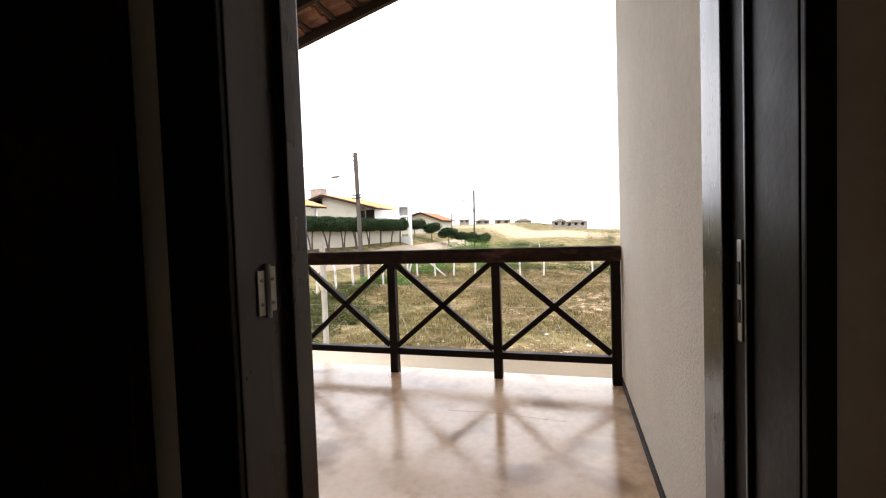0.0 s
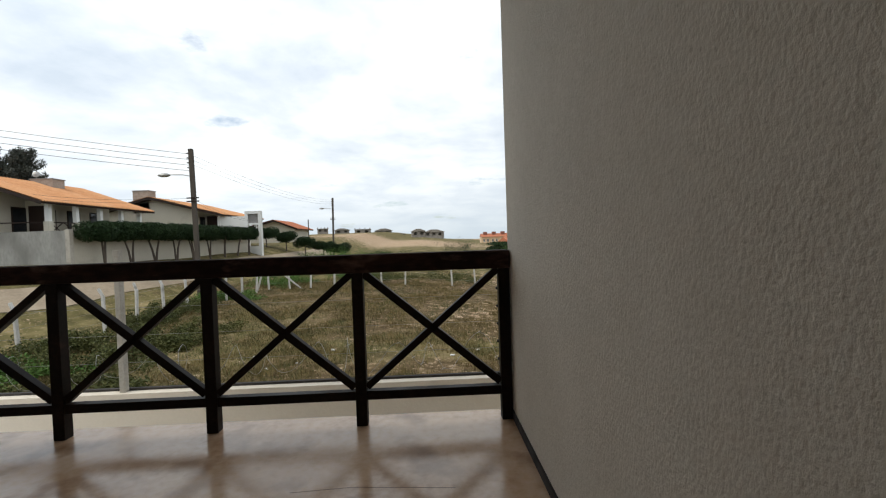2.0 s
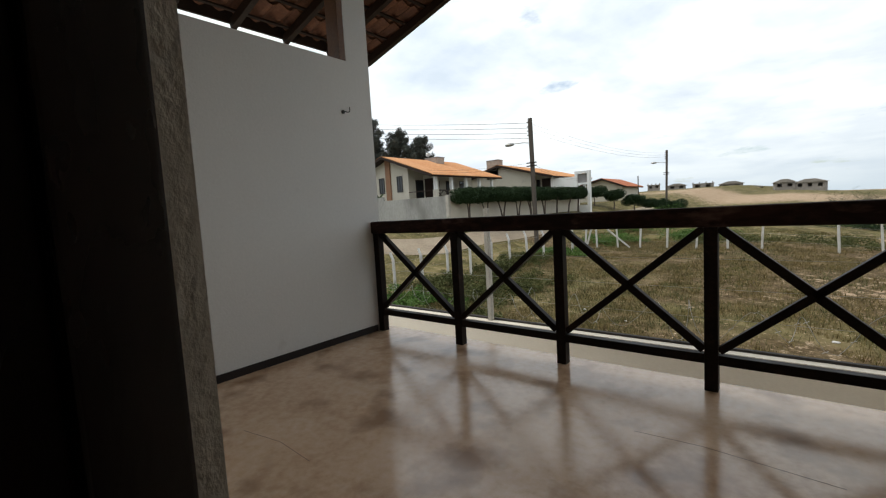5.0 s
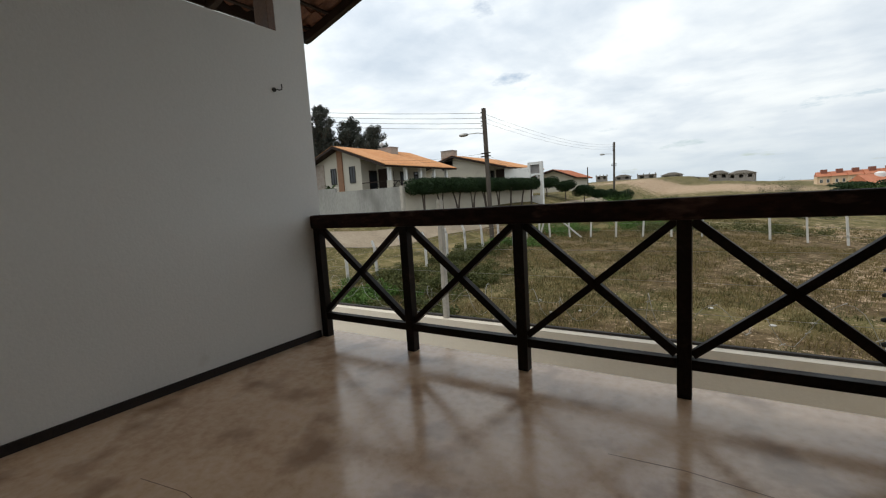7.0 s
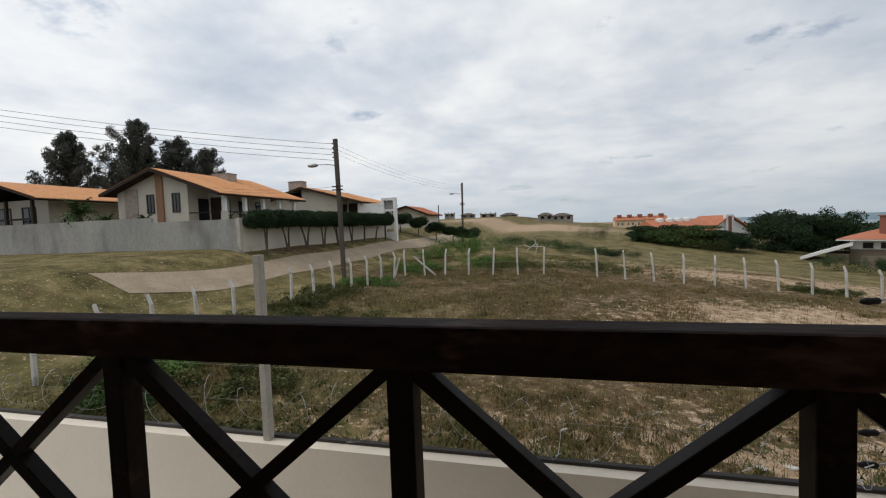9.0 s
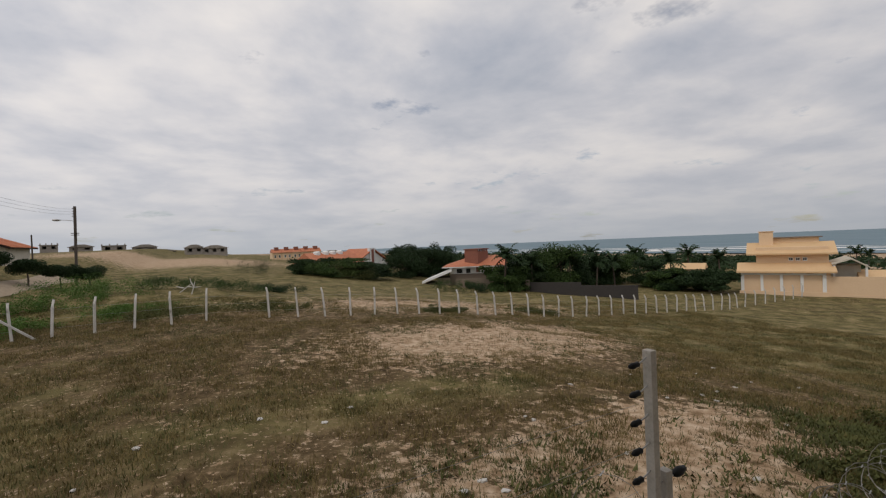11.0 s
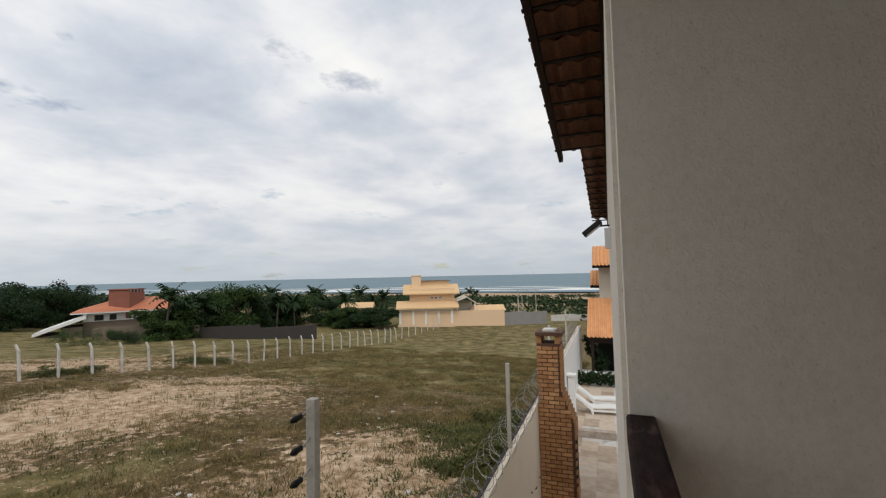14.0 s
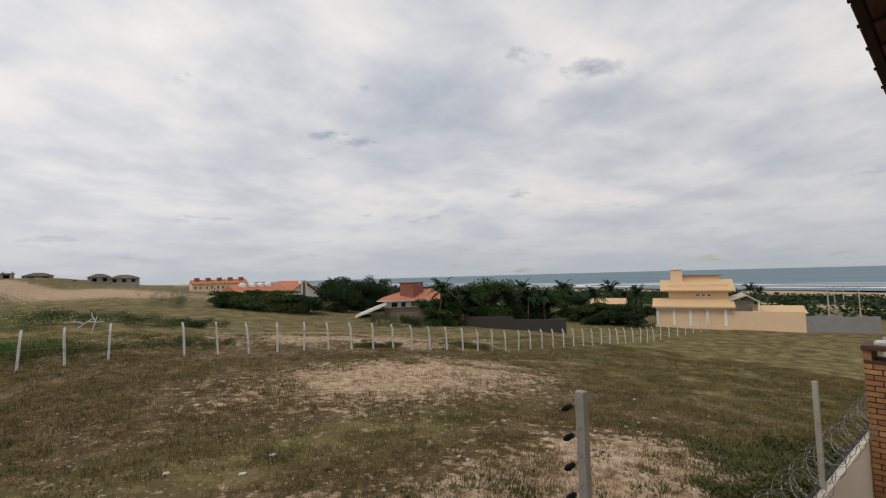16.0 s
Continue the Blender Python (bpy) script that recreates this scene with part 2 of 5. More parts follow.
    debris=surface("bleached_debris", ((0.45, 0.43, 0.40), (0.6, 0.58, 0.55)), 0.9, 5, 40, 0.2),
)


# ---- mesh helpers ----
def box(bm, a, b, m=None, bevel=0.0):
    """Adds a box between two corners; m: a further transform."""
    c = [(p + q) / 2 for p, q in zip(a, b)]
    s = [abs(q - p) for p, q in zip(a, b)]
    made = bmesh.ops.create_cube(bm, size=1, matrix=(m or Matrix()) @ Matrix.Translation(c) @ Matrix.Diagonal((*s, 1)))["verts"]
    if bevel:
        edges = list({e for v in made for e in v.link_edges})
        bmesh.ops.bevel(bm, geom=edges, offset=bevel, segments=2, affect="EDGES", profile=0.6)
    return bm


def boxes(*pairs, bevel=0.0):
    bm = bmesh.new()
    for a, b in pairs:
        box(bm, a, b, bevel=bevel)
    return bm


def bar(bm, p, q, w, h, bevel=0.0):
    """A straight bar of section w x h from p to q."""
    p, q = Vector(p), Vector(q)
    m = Matrix.Translation((p + q) / 2) @ (q - p).to_track_quat("Z", "Y").to_matrix().to_4x4()
    d = (q - p).length / 2
    return box(bm, (-w / 2, -h / 2, -d), (w / 2, h / 2, d), m, bevel)


def tube(bm, points, radii, sides=8):
    """A tapered tube along points."""
    rings = []
    for k, p in enumerate(points):
        p = Vector(p)
        d = Vector(points[min(k + 1, len(points) - 1)]) - Vector(points[max(k - 1, 0)])
        q = d.to_track_quat("Z", "Y")
        r = radii[k] if isinstance(radii, (list, tuple)) else radii
        rings.append([bm.verts.new(p + q @ Vector((r * math.cos(2 * math.pi * s / sides), r * math.sin(2 * math.pi * s / sides), 0))) for s in range(sides)])
    for a, b in zip(rings, rings[1:]):
        for s in range(sides):
            bm.faces.new((a[s], a[(s + 1) % sides], b[(s + 1) % sides], b[s]))
    bm.faces.new(list(reversed(rings[0])))
    bm.faces.new(rings[-1])
    return bm


def prism(bm, outline, axis, a, b):
    """Extrudes a closed outline of 2D points along an axis from a to b."""
    def at(u, v, w):
        return {"x": (w, u, v), "y": (u, w, v), "z": (u, v, w)}[axis]
    lo = [bm.verts.new(at(u, v, a)) for u, v in outline]
    hi = [bm.verts.new(at(u, v, b)) for u, v in outline]
    n = len(outline)
    for k in range(n):
        bm.faces.new((lo[k], lo[(k + 1) % n], hi[(k + 1) % n], hi[k]))
    bm.faces.new(lo)
    bm.faces.new(hi)
    return bm


def mesh_of(name, bm, material, smooth=False):
    bmesh.ops.recalc_face_normals(bm, faces=bm.faces[:])
    me = bpy.data.meshes.new(name)
    bm.to_mesh(me)
    bm.free()
    me.materials.append(material)
    if smooth:
        me.polygons.foreach_set("use_smooth", [True] * len(me.polygons))
    return me


def part(name, bm, material, parent=None, label="", smooth=False):
    ob = new(name, bm if isinstance(bm, bpy.types.Mesh) else mesh_of(name, bm, material, smooth))
    ob.parent = parent
    return tagged(ob, label)


def thing(name, place, label, category, group="", turn=0.0, kind=""):
    ob = new(name)
    ob.empty_display_size = 0.1
    ob.matrix_basis = pose(*place, 0, 0, turn)
    return tagged(ob, label, category, group, kind)


def structure(name, bm, material, label="", category="", smooth=False):
    return tagged(part(name, bm, material, None, "", smooth), label, category, kind="structure")


def sstep(a, b, x):
    x = min(1.0, max(0.0, (x - a) / (b - a)))
    return x * x * (3 - 2 * x)


def ground(x, y):
    """Height of the land: a field that falls towards the sea, a bank up to the road, a ridge far back."""
    z = -2.5 + 0.02 * min(y, 120) * (1 - sstep(60, 220, x)) - 0.085 * (max(0.0, min(x, 54) - 2)) - 0.0345 * max(0.0, x - 75)
    z -= 0.75 * sstep(14, 30, x)
    d = -(x + 11 - 0.06 * (y - 20))
    z += 2.4 * sstep(0, 9, d) * sstep(-30, 8, y)
    z += 1.7 * sstep(60, 170, y) * (1 - sstep(-10, 110, x))
    z += 0.9 * math.exp(-(((x + 3) / 9) ** 2 + ((y - 40) / 5) ** 2))
    r = math.hypot(x, y)
    z += 0.12 * min(1, r / 12) * noise.noise((x * 0.16, y * 0.16, 0.3)) + 0.9 * sstep(90, 250, r) * noise.noise((x * 0.012, y * 0.012, 4.0))
    if -60 < x < 45 and y < 2.2:
        z = min(z, -3.9 if x < 4.5 else -5.2)
    return max(z, -26.0)


def bareness(x, y):
    """How bare and sandy the field is at a place, from 0 to 1."""
    s = math.exp(-(((x - 14.5 - 0.3 * (y - 18)) / 7.5) ** 2 + ((y - 18.5) / 4.2) ** 2))
    s += 0.55 * math.exp(-(((x - 10.5) / 6.5) ** 2 + ((y - 6.0) / 3.0) ** 2))
    return s + 0.75 * math.exp(-(((x - 20) / 13) ** 2 + ((y - 33) / 4.5) ** 2))


# ---- balcony ----
XR, YD0, YD1, DX0, DX1 = 3.94, -3.06, -2.78, 2.95, 3.83
SLOPE = 0.27


def balcony():
    structure("balcony_floor", boxes(((-0.2, YD1, -0.22), (4.14, 0.15, 0.0)), bevel=0.008), M["floor"], "polished tan cement floor with reflections", "floor")
    bm = bmesh.new()
    prism(bm, [(-2.837, -3.5), (0.075, -3.5), (0.075, 3.48), (-0.205, 3.48), (-0.205, 2.65), (-2.837, 2.65)], "x", -0.2, 0.0)
    structure("wall_west", bm, M["plain"], "smooth white plastered side wall with open gap under roof", "wall")
    structure("wall_east", boxes(((XR, -2.748, -4.6), (XR + 0.2, 0.05, 4.42))), M["plaster"], "rough textured beige plaster side wall", "wall")
    structure("baseboard", boxes(((0.0, -2.832, 0.001), (0.016, -0.05, 0.06))), M["base"], "thin dark baseboard", "baseboard")
    structure("baseboard", boxes(((XR - 0.012, -2.742, 0.001), (XR, 0.04, 0.05))), M["base"], "thin dark baseboard", "baseboard")
    for pts in ([(2.7, -0.75), (3.0, -0.73), (3.5, -0.78)], [(0.9, -1.9), (1.2, -1.85), (1.5, -1.87)]):
        bm = bmesh.new()
        for (ax, ay), (bx, by) in zip(pts, pts[1:]):
            bar(bm, (ax, ay, 0.0), (bx, by, 0.0), 0.0025, 0.0015)
        structure("floor_crack", bm, M["wood_raw"], "fine hairline crack in the cement floor", "crack")
    # wall with the door opening
    bm = boxes(((-0.2, YD0, 0), (DX0, -2.838, 3.4)), ((DX1, YD0, 0), (XR + 0.2, -2.75, 3.4)), ((DX0, YD0, 2.12), (DX1, -2.838, 3.4)))
    structure("wall_door", bm, M["plaster"], "textured plaster wall around the balcony doorway", "wall")
    # post of wood in the gap above the low wall
    t = thing("wooden_post", (-0.1, -0.24, 2.65), "brown wooden post standing on the side wall top", "post")
    part("post", boxes(((-0.07, -0.035, 0.0), (0.1, 0.033, 0.84)), bevel=0.006), M["wood_raw"], t)


def railing():
    t = thing("balcony_railing", (0, 0, 0), "dark-stained wooden balcony railing with crossed braces", "railing")
    part("top_rail", boxes(((0.0, -0.05, 0.995), (XR - 0.004, 0.066, 1.114)), bevel=0.014), M["wood_worn"], t, "worn dark wooden handrail")
    xs = [0.05, 1.037, 1.99, 2.944, XR - 0.045]
    for x in xs:
        part("post", boxes(((x - 0.036, -0.035, 0.0), (x + 0.036, 0.035, 0.995)), bevel=0.004), M["wood"], t)
    for a, b in zip(xs, xs[1:]):
        part("bottom_rail", boxes(((a + 0.036, -0.03, 0.168), (b - 0.036, 0.03, 0.226)), bevel=0.004), M["wood"], t)
        for k, (za, zb) in enumerate(((0.25, 0.99), (0.99, 0.25))):
            bm = bmesh.new()
            bar(bm, (a + 0.04, 0.0, za), (b - 0.04, 0.0, zb), 0.05, 0.05 if k else 0.044, 0.004)
            part("brace", bm, M["wood"], t)


def roof_slab(name, x0, z0, x1, z1, y0, y1, label, boards=True):
    """Tiled roof seen from below: waves of clay tiles on battens and rafters; rises from x0 to x1."""
    t = thing(name, (0, 0, 0), label, "roof", kind="structure")
    n = Vector((z0 - z1, 0, x1 - x0)).normalized()
    n = n if n.z > 0 else -n
    length = math.hypot(x1 - x0, z1 - z0)
    along = Vector((x1 - x0, 0, z1 - z0)).normalized()
    course, wide = 0.36, 0.2
    v, f = [], []
    for k in range(int(length / course) + 1):
        s0, s1 = k * course, min(length, (k + 1) * course + 0.05)
        steps = int((y1 - y0) / wide * 6)
        row = len(v)
        for j in range(steps + 1):
            y = y0 + (y1 - y0) * j / steps
            lift = 0.07 + 0.028 * math.cos(2 * math.pi * y / wide)
            for s, up in ((s0, 0.035), (s1, 0.0)):
                p = Vector((x0, y, z0)) + along * s + n * (lift + up)
                v.append(tuple(p))
        for j in range(steps):
            f.append((row + 2 * j, row + 2 * j + 1, row + 2 * j + 3, row + 2 * j + 2))
    me = bpy.data.meshes.new("tiles")
    me.from_pydata(v, [], f)
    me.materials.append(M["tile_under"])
    ob = part("tiles", me, None, t, "aged clay roof tiles seen from below")
    mod = ob.modifiers.new("thick", "SOLIDIFY")
    mod.thickness = 0.012
    for y in np.arange(y0 + 0.06, y1, 0.62):
        bm = bmesh.new()
        bar(bm, Vector((x0, y, z0)) - n * 0.03, Vector((x1, y, z1)) - n * 0.03, 0.06, 0.1)
        part("rafter", bm, M["beam"], t)
    for s in np.arange(0.15, length, course):
        p = Vector((x0, 0, z0)) + along * s + n * 0.028
        bm = bmesh.new()
        bar(bm, (p.x, y0, p.z), (p.x, y1, p.z), 0.045, 0.02)
        part("batten", bm, M["beam"], t)
    # plain slab over the tiles, added to stop light leaking through their gaps
    bm = bmesh.new()
    a, b = Vector((x0, 0, z0)) + n * 0.15, Vector((x1, 0, z1)) + n * 0.15
    prism(bm, [(a.x, a.z), (b.x, b.z), (b.x, b.z + 0.02), (a.x, a.z + 0.02)], "y", y0, y1)
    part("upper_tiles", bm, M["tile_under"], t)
    for y, w in ((y1, 0.03), (y0, 0.03)) if boards else ():
        bm = bmesh.new()
        bar(bm, Vector((x0, y + 0.02, z0)) + n * 0.02, Vector((x1, y + 0.02, z1)) + n * 0.02, 0.03, 0.15)
        part("barge_board", bm, M["beam"], t)


def eave_board(x, z, y0, y1):
    structure("trim_eave", boxes(((x - 0.03, y0, z - 0.02), (x, y1, z + 0.12))), M["beam"], "dark wooden eave board", "trim")


def roofs():
    eave_board(-1.38, 3.33, -6.2, 1.34)
    top = 3.33 + SLOPE * 4.9
    roof_slab("roof_west", -1.4, 3.33, 3.5, top, -6.2, 1.34, "clay tile roof on dark rafters over the balcony")
    roof_slab("roof_east", 8.3, 3.37, 4.12, 3.37 + SLOPE * 4.18, -6.2, 0.75, "clay tile roof on dark rafters over the house", False)
    roof_slab("roof_low", 12.8, 2.85, 8.42, 3.41, -6.2, 0.42, "lower clay tile roof on dark rafters", False)
    bm = bmesh.new()
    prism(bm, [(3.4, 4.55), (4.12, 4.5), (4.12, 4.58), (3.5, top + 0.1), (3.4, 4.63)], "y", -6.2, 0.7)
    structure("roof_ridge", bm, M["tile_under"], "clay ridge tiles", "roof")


def room():
    """Dim room behind the balcony door."""
    structure("room_floor", boxes(((0.6, -6.2, -0.2), (4.14, YD1, 0.0))), M["floor"], "tan cement floor of dim room", "floor")
    structure("room_wall", boxes(((0.4, -6.2, 0), (0.6, YD0, 3.2))), M["dark"], "dim painted wall", "wall")
    structure("room_wall", boxes(((XR, -6.2, 0), (XR + 0.2, YD0, 3.2))), M["dark"], "dim painted wall", "wall")
    structure("room_wall", boxes(((0.4, -6.4, 0), (XR + 0.2, -6.2, 3.2))), M["dark"], "dim painted wall", "wall")
    structure("room_wall", boxes(((0.6, YD0 - 0.012, 0.0), (DX0 - 0.001, YD0, 2.75)), ((DX1 + 0.001, YD0 - 0.012, 0), (XR, YD0, 2.75)), ((DX0 - 0.001, YD0 - 0.012, 2.12), (DX1 + 0.001, YD0, 2.75))), M["dark"], "dim painted wall around the doorway", "wall")
    structure("ceiling", boxes(((0.4, -6.2, 2.75), (XR + 0.2, YD0, 2.9))), M["dark"], "dim ceiling", "ceiling")
    d = thing("door_1", (0, 0, 0), "dark wooden balcony door standing open against the wall", "door", kind="structure")
    y0, y1 = YD0 - 0.012, -2.888
    left = part("jamb", boxes(((DX0 + 0.001, y0, 0.0), (3.01, -2.945, 2.08)), ((DX0 + 0.001, -2.945, 0.0), (3.03, y1, 2.08)), bevel=0.003), M["wood_gloss"], d)
    right = part("jamb", boxes(((3.797, -2.849, 0.0), (DX1 - 0.001, -2.738, 2.08)), bevel=0.003), M["wood_gloss"], d)
    part("rebate", boxes(((3.811, y0, 0.0), (DX1 - 0.001, -2.85, 2.08)), bevel=0.002), M["wood"], d)
    part("bead", boxes(((3.803, -2.934, 0.0), (3.8105, -2.926, 2.08)), bevel=0.002), M["wood_gloss"], d)
    part("head", boxes(((DX0 + 0.001, y0, 2.08), (DX1 - 0.001, y1, 2.118)), bevel=0.004), M["wood_gloss"], d)
    part("strike_plate", boxes(((3.806, -2.906, 1.075), (3.8105, -2.889, 1.235)), bevel=0.001), M["galv"], right, "worn steel strike plate")
    for z in (1.105, 1.165):
        part("latch_hole", boxes(((3.8045, -2.902, z), (3.8058, -2.893, z + 0.036))), M["rubber"], right)
    for a, b in (((DX0 - 0.07, y0 - 0.014, 0.0), (DX0 + 0.058, y0 - 0.001, 2.2)), ((DX1 - 0.018, y0 - 0.014, 0.0), (DX1 + 0.012, y0 - 0.001, 2.2)), ((DX0 + 0.059, y0 - 0.014, 2.12), (DX1 - 0.019, y0 - 0.001, 2.2))):
        part("architrave", boxes((a, b), bevel=0.003), M["wood"], d)
    part("leaf", boxes(((DX0 - 0.93, y0 - 0.07, 0.01), (DX0 - 0.1, y0 - 0.032, 2.07)), bevel=0.004), M["wood"], d)
    for z in (0.28, 1.122, 1.86):
        bm = boxes(((3.0105, -3.024, z), (3.014, -3.005, z + 0.082)), ((3.0105, -2.994, z + 0.004), (3.014, -2.975, z + 0.088)), bevel=0.001)
        tube(bm, [(3.016, -2.9995, z - 0.006), (3.016, -2.9995, z + 0.094)], 0.005)
        hinge = part("hinge", bm, M["galv"], left, "worn steel hinge")
        for k in range(4):
            bm = bmesh.new()
            y, zz = (-3.015, -2.985)[k % 2], z + (0.02, 0.064)[k // 2]
            tube(bm, [(3.0135, y, zz), (3.0155, y, zz)], 0.0032, 8)
            part("screw", bm, M["dull_steel"], hinge)


def wall_hook():
    t = thing("wall_hook", (0, -0.285, 2.18), "dark iron hammock hook on the white wall", "hook")
    t.scale = (0.7, 0.7, 0.7)
    bm = bmesh.new()
    tube(bm, [(0, 0, -0.02), (0.012, 0, -0.02)], 0.026, 12)
    part("plate", bm, M["iron"], t)
    bm = bmesh.new()
    pts = [(0.01, 0, -0.02), (0.04, 0.01, -0.02), (0.06, 0.03, -0.03), (0.065, 0.06, -0.02), (0.06, 0.07, 0.01), (0.055, 0.07, 0.045)]
    tube(bm, pts, 0.007)
    part("hook", bm, M["iron"], t, smooth=True)


def house_shell():
    """The rest of the house whose balcony this is."""
    structure("wall_facade", boxes(((XR + 0.2, -0.1, -4.6), (12.6, 0.072, 3.3))), M["plaster"], "textured plaster facade beside the yard", "wall")
    structure("wall_house", boxes(((XR + 0.2, -6.2, -4.6), (XR + 0.4, -0.1, 3.4))), M["plain"], "plain house wall", "wall")
    structure("wall_house", boxes(((-0.2, -6.4, -4.6), (XR + 0.2, -6.2, -0.2))), M["plain"], "plain house wall", "wall")
    structure("wall_under", boxes(((-0.2, -0.3, -4.6), (XR + 0.2, -0.1, -0.22))), M["plain"], "plain wall under the balcony", "wall")
    t = thing("floodlight", (7.5, 0.072, 2.27), "black metal floodlight on an arm from the facade", "lamp")
    bm = bmesh.new()
    bar(bm, (0, 0, 0.0), (0, 0.22, 0.0), 0.02, 0.02)
    part("arm", bm, M["iron"], t)
    part("housing", box(bmesh.new(), (-0.12, -0.16, -0.03), (0.12, 0.1, 0.03), pose(0, 0.225, -0.045, -38, 0, 0), 0.006), M["iron"], t, "black finned housing")
    part("lens", box(bmesh.new(), (-0.1, -0.12, -0.036), (0.1, 0.07, -0.031), pose(0, 0.225, -0.045, -38, 0, 0)), M["plastic"], t, "pale glass lens")
    t = thing("wall_box", (6.6, 0.072, 1.95), "small white junction box on the facade", "box")
    part("box", boxes(((-0.08, 0, 0), (0.08, 0.06, 0.2)), bevel=0.006), M["plastic"], t)


balcony(), railing(), roofs(), room(), wall_hook(), house_shell()


# ---- land, road and sea ----
def terrain():
    near = np.arange(-34, 60.01, 0.75)
    xs = np.concatenate([-34 - np.geomspace(1, 4600, 34)[::-1], near, 60 + np.geomspace(1, 560, 60)])
    ys = np.concatenate([-34 - np.geomspace(1, 4600, 30)[::-1], np.arange(-34, 60.01, 0.75), 60 + np.geomspace(1, 4700, 60)])
    nx, ny = len(xs), len(ys)
    verts = [(x, y, ground(x, y)) for y in ys for x in xs]
    faces = [(j * nx + i, j * nx + i + 1, (j + 1) * nx + i + 1, (j + 1) * nx + i) for j in range(ny - 1) for i in range(nx - 1)]
    me = bpy.data.meshes.new("ground")
    me.from_pydata(verts, [], faces)
    me.polygons.foreach_set("use_smooth", [True] * len(faces))
    sand, green = [], []
    for x, y, z in verts:
        s = 1.05 * bareness(x, y) + 0.2 * math.exp(-(((x - 2) / 8) ** 2 + ((y - 5) / 3) ** 2))
        s += 0.8 * math.exp(-(((x + 4) / 22) ** 2 + ((y - 105) / 16) ** 2)) + 0.9 * sstep(345, 400, x) + 0.7 * sstep(200, 300, x) * sstep(0.5, 0.62, noise.noise((x * 0.012, y * 0.008, 2)) + 0.5)
        s += 0.55 * sstep(0.55, 0.7, noise.noise((x * 0.02, y * 0.02, 9)) + 0.5) * sstep(90, 200, x)
        g = 0.75 * sstep(29, 34, y) + 0.4 * sstep(19, 28, x) * sstep(60, 40, x) + 0.5 * math.exp(-(((x + 5) / 7) ** 2 + ((y - 12) / 10) ** 2)) + 0.3 * math.exp(-(((x - 38) / 17) ** 2 + ((y - 14) / 10) ** 2))
        g += 0.6 * sstep(-8, -10.5, x) * sstep(-40, -30, x) * sstep(30, 24, y)
        g += 0.55 * sstep(36, 52, x) * sstep(110, 80, x) * sstep(2, 6, y)
        g += 0.8 * math.exp(-(((x + 2) / 14) ** 2 + ((y - 38) / 7) ** 2)) + 0.8 * sstep(70, 130, math.hypot(x, y)) + 0.6 * math.exp(-(((x - 8) / 7) ** 2 + ((y - 11.5) / 1.6) ** 2))
        sand.append(min(1, s)), green.append(min(1, g))
    for key, values in (("sand", sand), ("green", green)):
        me.attributes.new(key, "FLOAT", "POINT").data.foreach_set("value", values)
    m = bpy.data.materials.new("field_soil")
    m.use_nodes = True
    N, L = m.node_tree.nodes, m.node_tree.links
    b = N["Principled BSDF"]
    b.inputs["Roughness"].default_value, b.inputs["Specular IOR Level"].default_value = 0.95, 0.08
    pos = N.new("ShaderNodeNewGeometry").outputs["Position"]

    def noisy(scale, detail=6, rough=0.65):
        n = N.new("ShaderNodeTexNoise")
        n.inputs["Scale"].default_value, n.inputs["Detail"].default_value, n.inputs["Roughness"].default_value = scale, detail, rough
        L.new(pos, n.inputs["Vector"])
        return n.outputs[0]

    def ramp(fac, stops):
        r = N.new("ShaderNodeValToRGB")
        while len(r.color_ramp.elements) < len(stops):
            r.color_ramp.elements.new(0.5)
        for e, (p, c) in zip(r.color_ramp.elements, stops):
            e.position, e.color = p, (*c, 1)
        L.new(fac, r.inputs[0])
        return r.outputs[0]

    def mask(key, scale, gain, lo, hi):
        a = N.new("ShaderNodeAttribute")
        a.attribute_name = key
        ma = N.new("ShaderNodeMath")
        ma.operation = "MULTIPLY_ADD"
        L.new(noisy(scale, 7, 0.7), ma.inputs[0])
        ma.inputs[1].default_value = gain
        L.new(a.outputs["Fac"], ma.inputs[2])
        mr = N.new("ShaderNodeMapRange")
        mr.inputs["From Min"].default_value, mr.inputs["From Max"].default_value = lo, hi
        L.new(ma.outputs[0], mr.inputs[0])
        return mr.outputs[0]

    def mixed(fac, c1, c2):
        x = N.new("ShaderNodeMixRGB")
        L.new(fac, x.inputs[0]), L.new(c1, x.inputs[1]), L.new(c2, x.inputs[2])
        return x.outputs[0]

    dry = ramp(noisy(2.1, 8, 0.72), ((0.33, (0.042, 0.029, 0.0135)), (0.48, (0.105, 0.072, 0.036)), (0.6, (0.18, 0.127, 0.07)), (0.72, (0.33, 0.235, 0.145))))
    green_c = ramp(noisy(0.7), ((0.35, (0.062, 0.056, 0.021)), (0.52, (0.145, 0.122, 0.05)), (0.68, (0.27, 0.21, 0.105))))
    sand_c = ramp(noisy(3.0), ((0.34, (0.22, 0.14, 0.08)), (0.48, (0.39, 0.275, 0.175)), (0.64, (0.56, 0.43, 0.31))))
    c = mixed(mask("green", 0.6, 1.6, 0.98, 1.4), dry, green_c)
    c = mixed(mask("sand", 2.4, 2.1, 1.3, 1.42), c, sand_c)
    specks = N.new("ShaderNodeMapRange")
    specks.inputs["From Min"].default_value, specks.inputs["From Max"].default_value = 0.60, 0.66
    L.new(noisy(9.0, 4, 0.6), specks.inputs[0])
    c = mixed(specks.outputs[0], c, sand_c)
    L.new(c, b.inputs["Base Color"])
    bp = N.new("ShaderNodeBump")
    bp.inputs["Strength"].default_value, bp.inputs["Distance"].default_value = 0.7, 0.08
    L.new(noisy(5.0, 8, 0.7), bp.inputs["Height"])
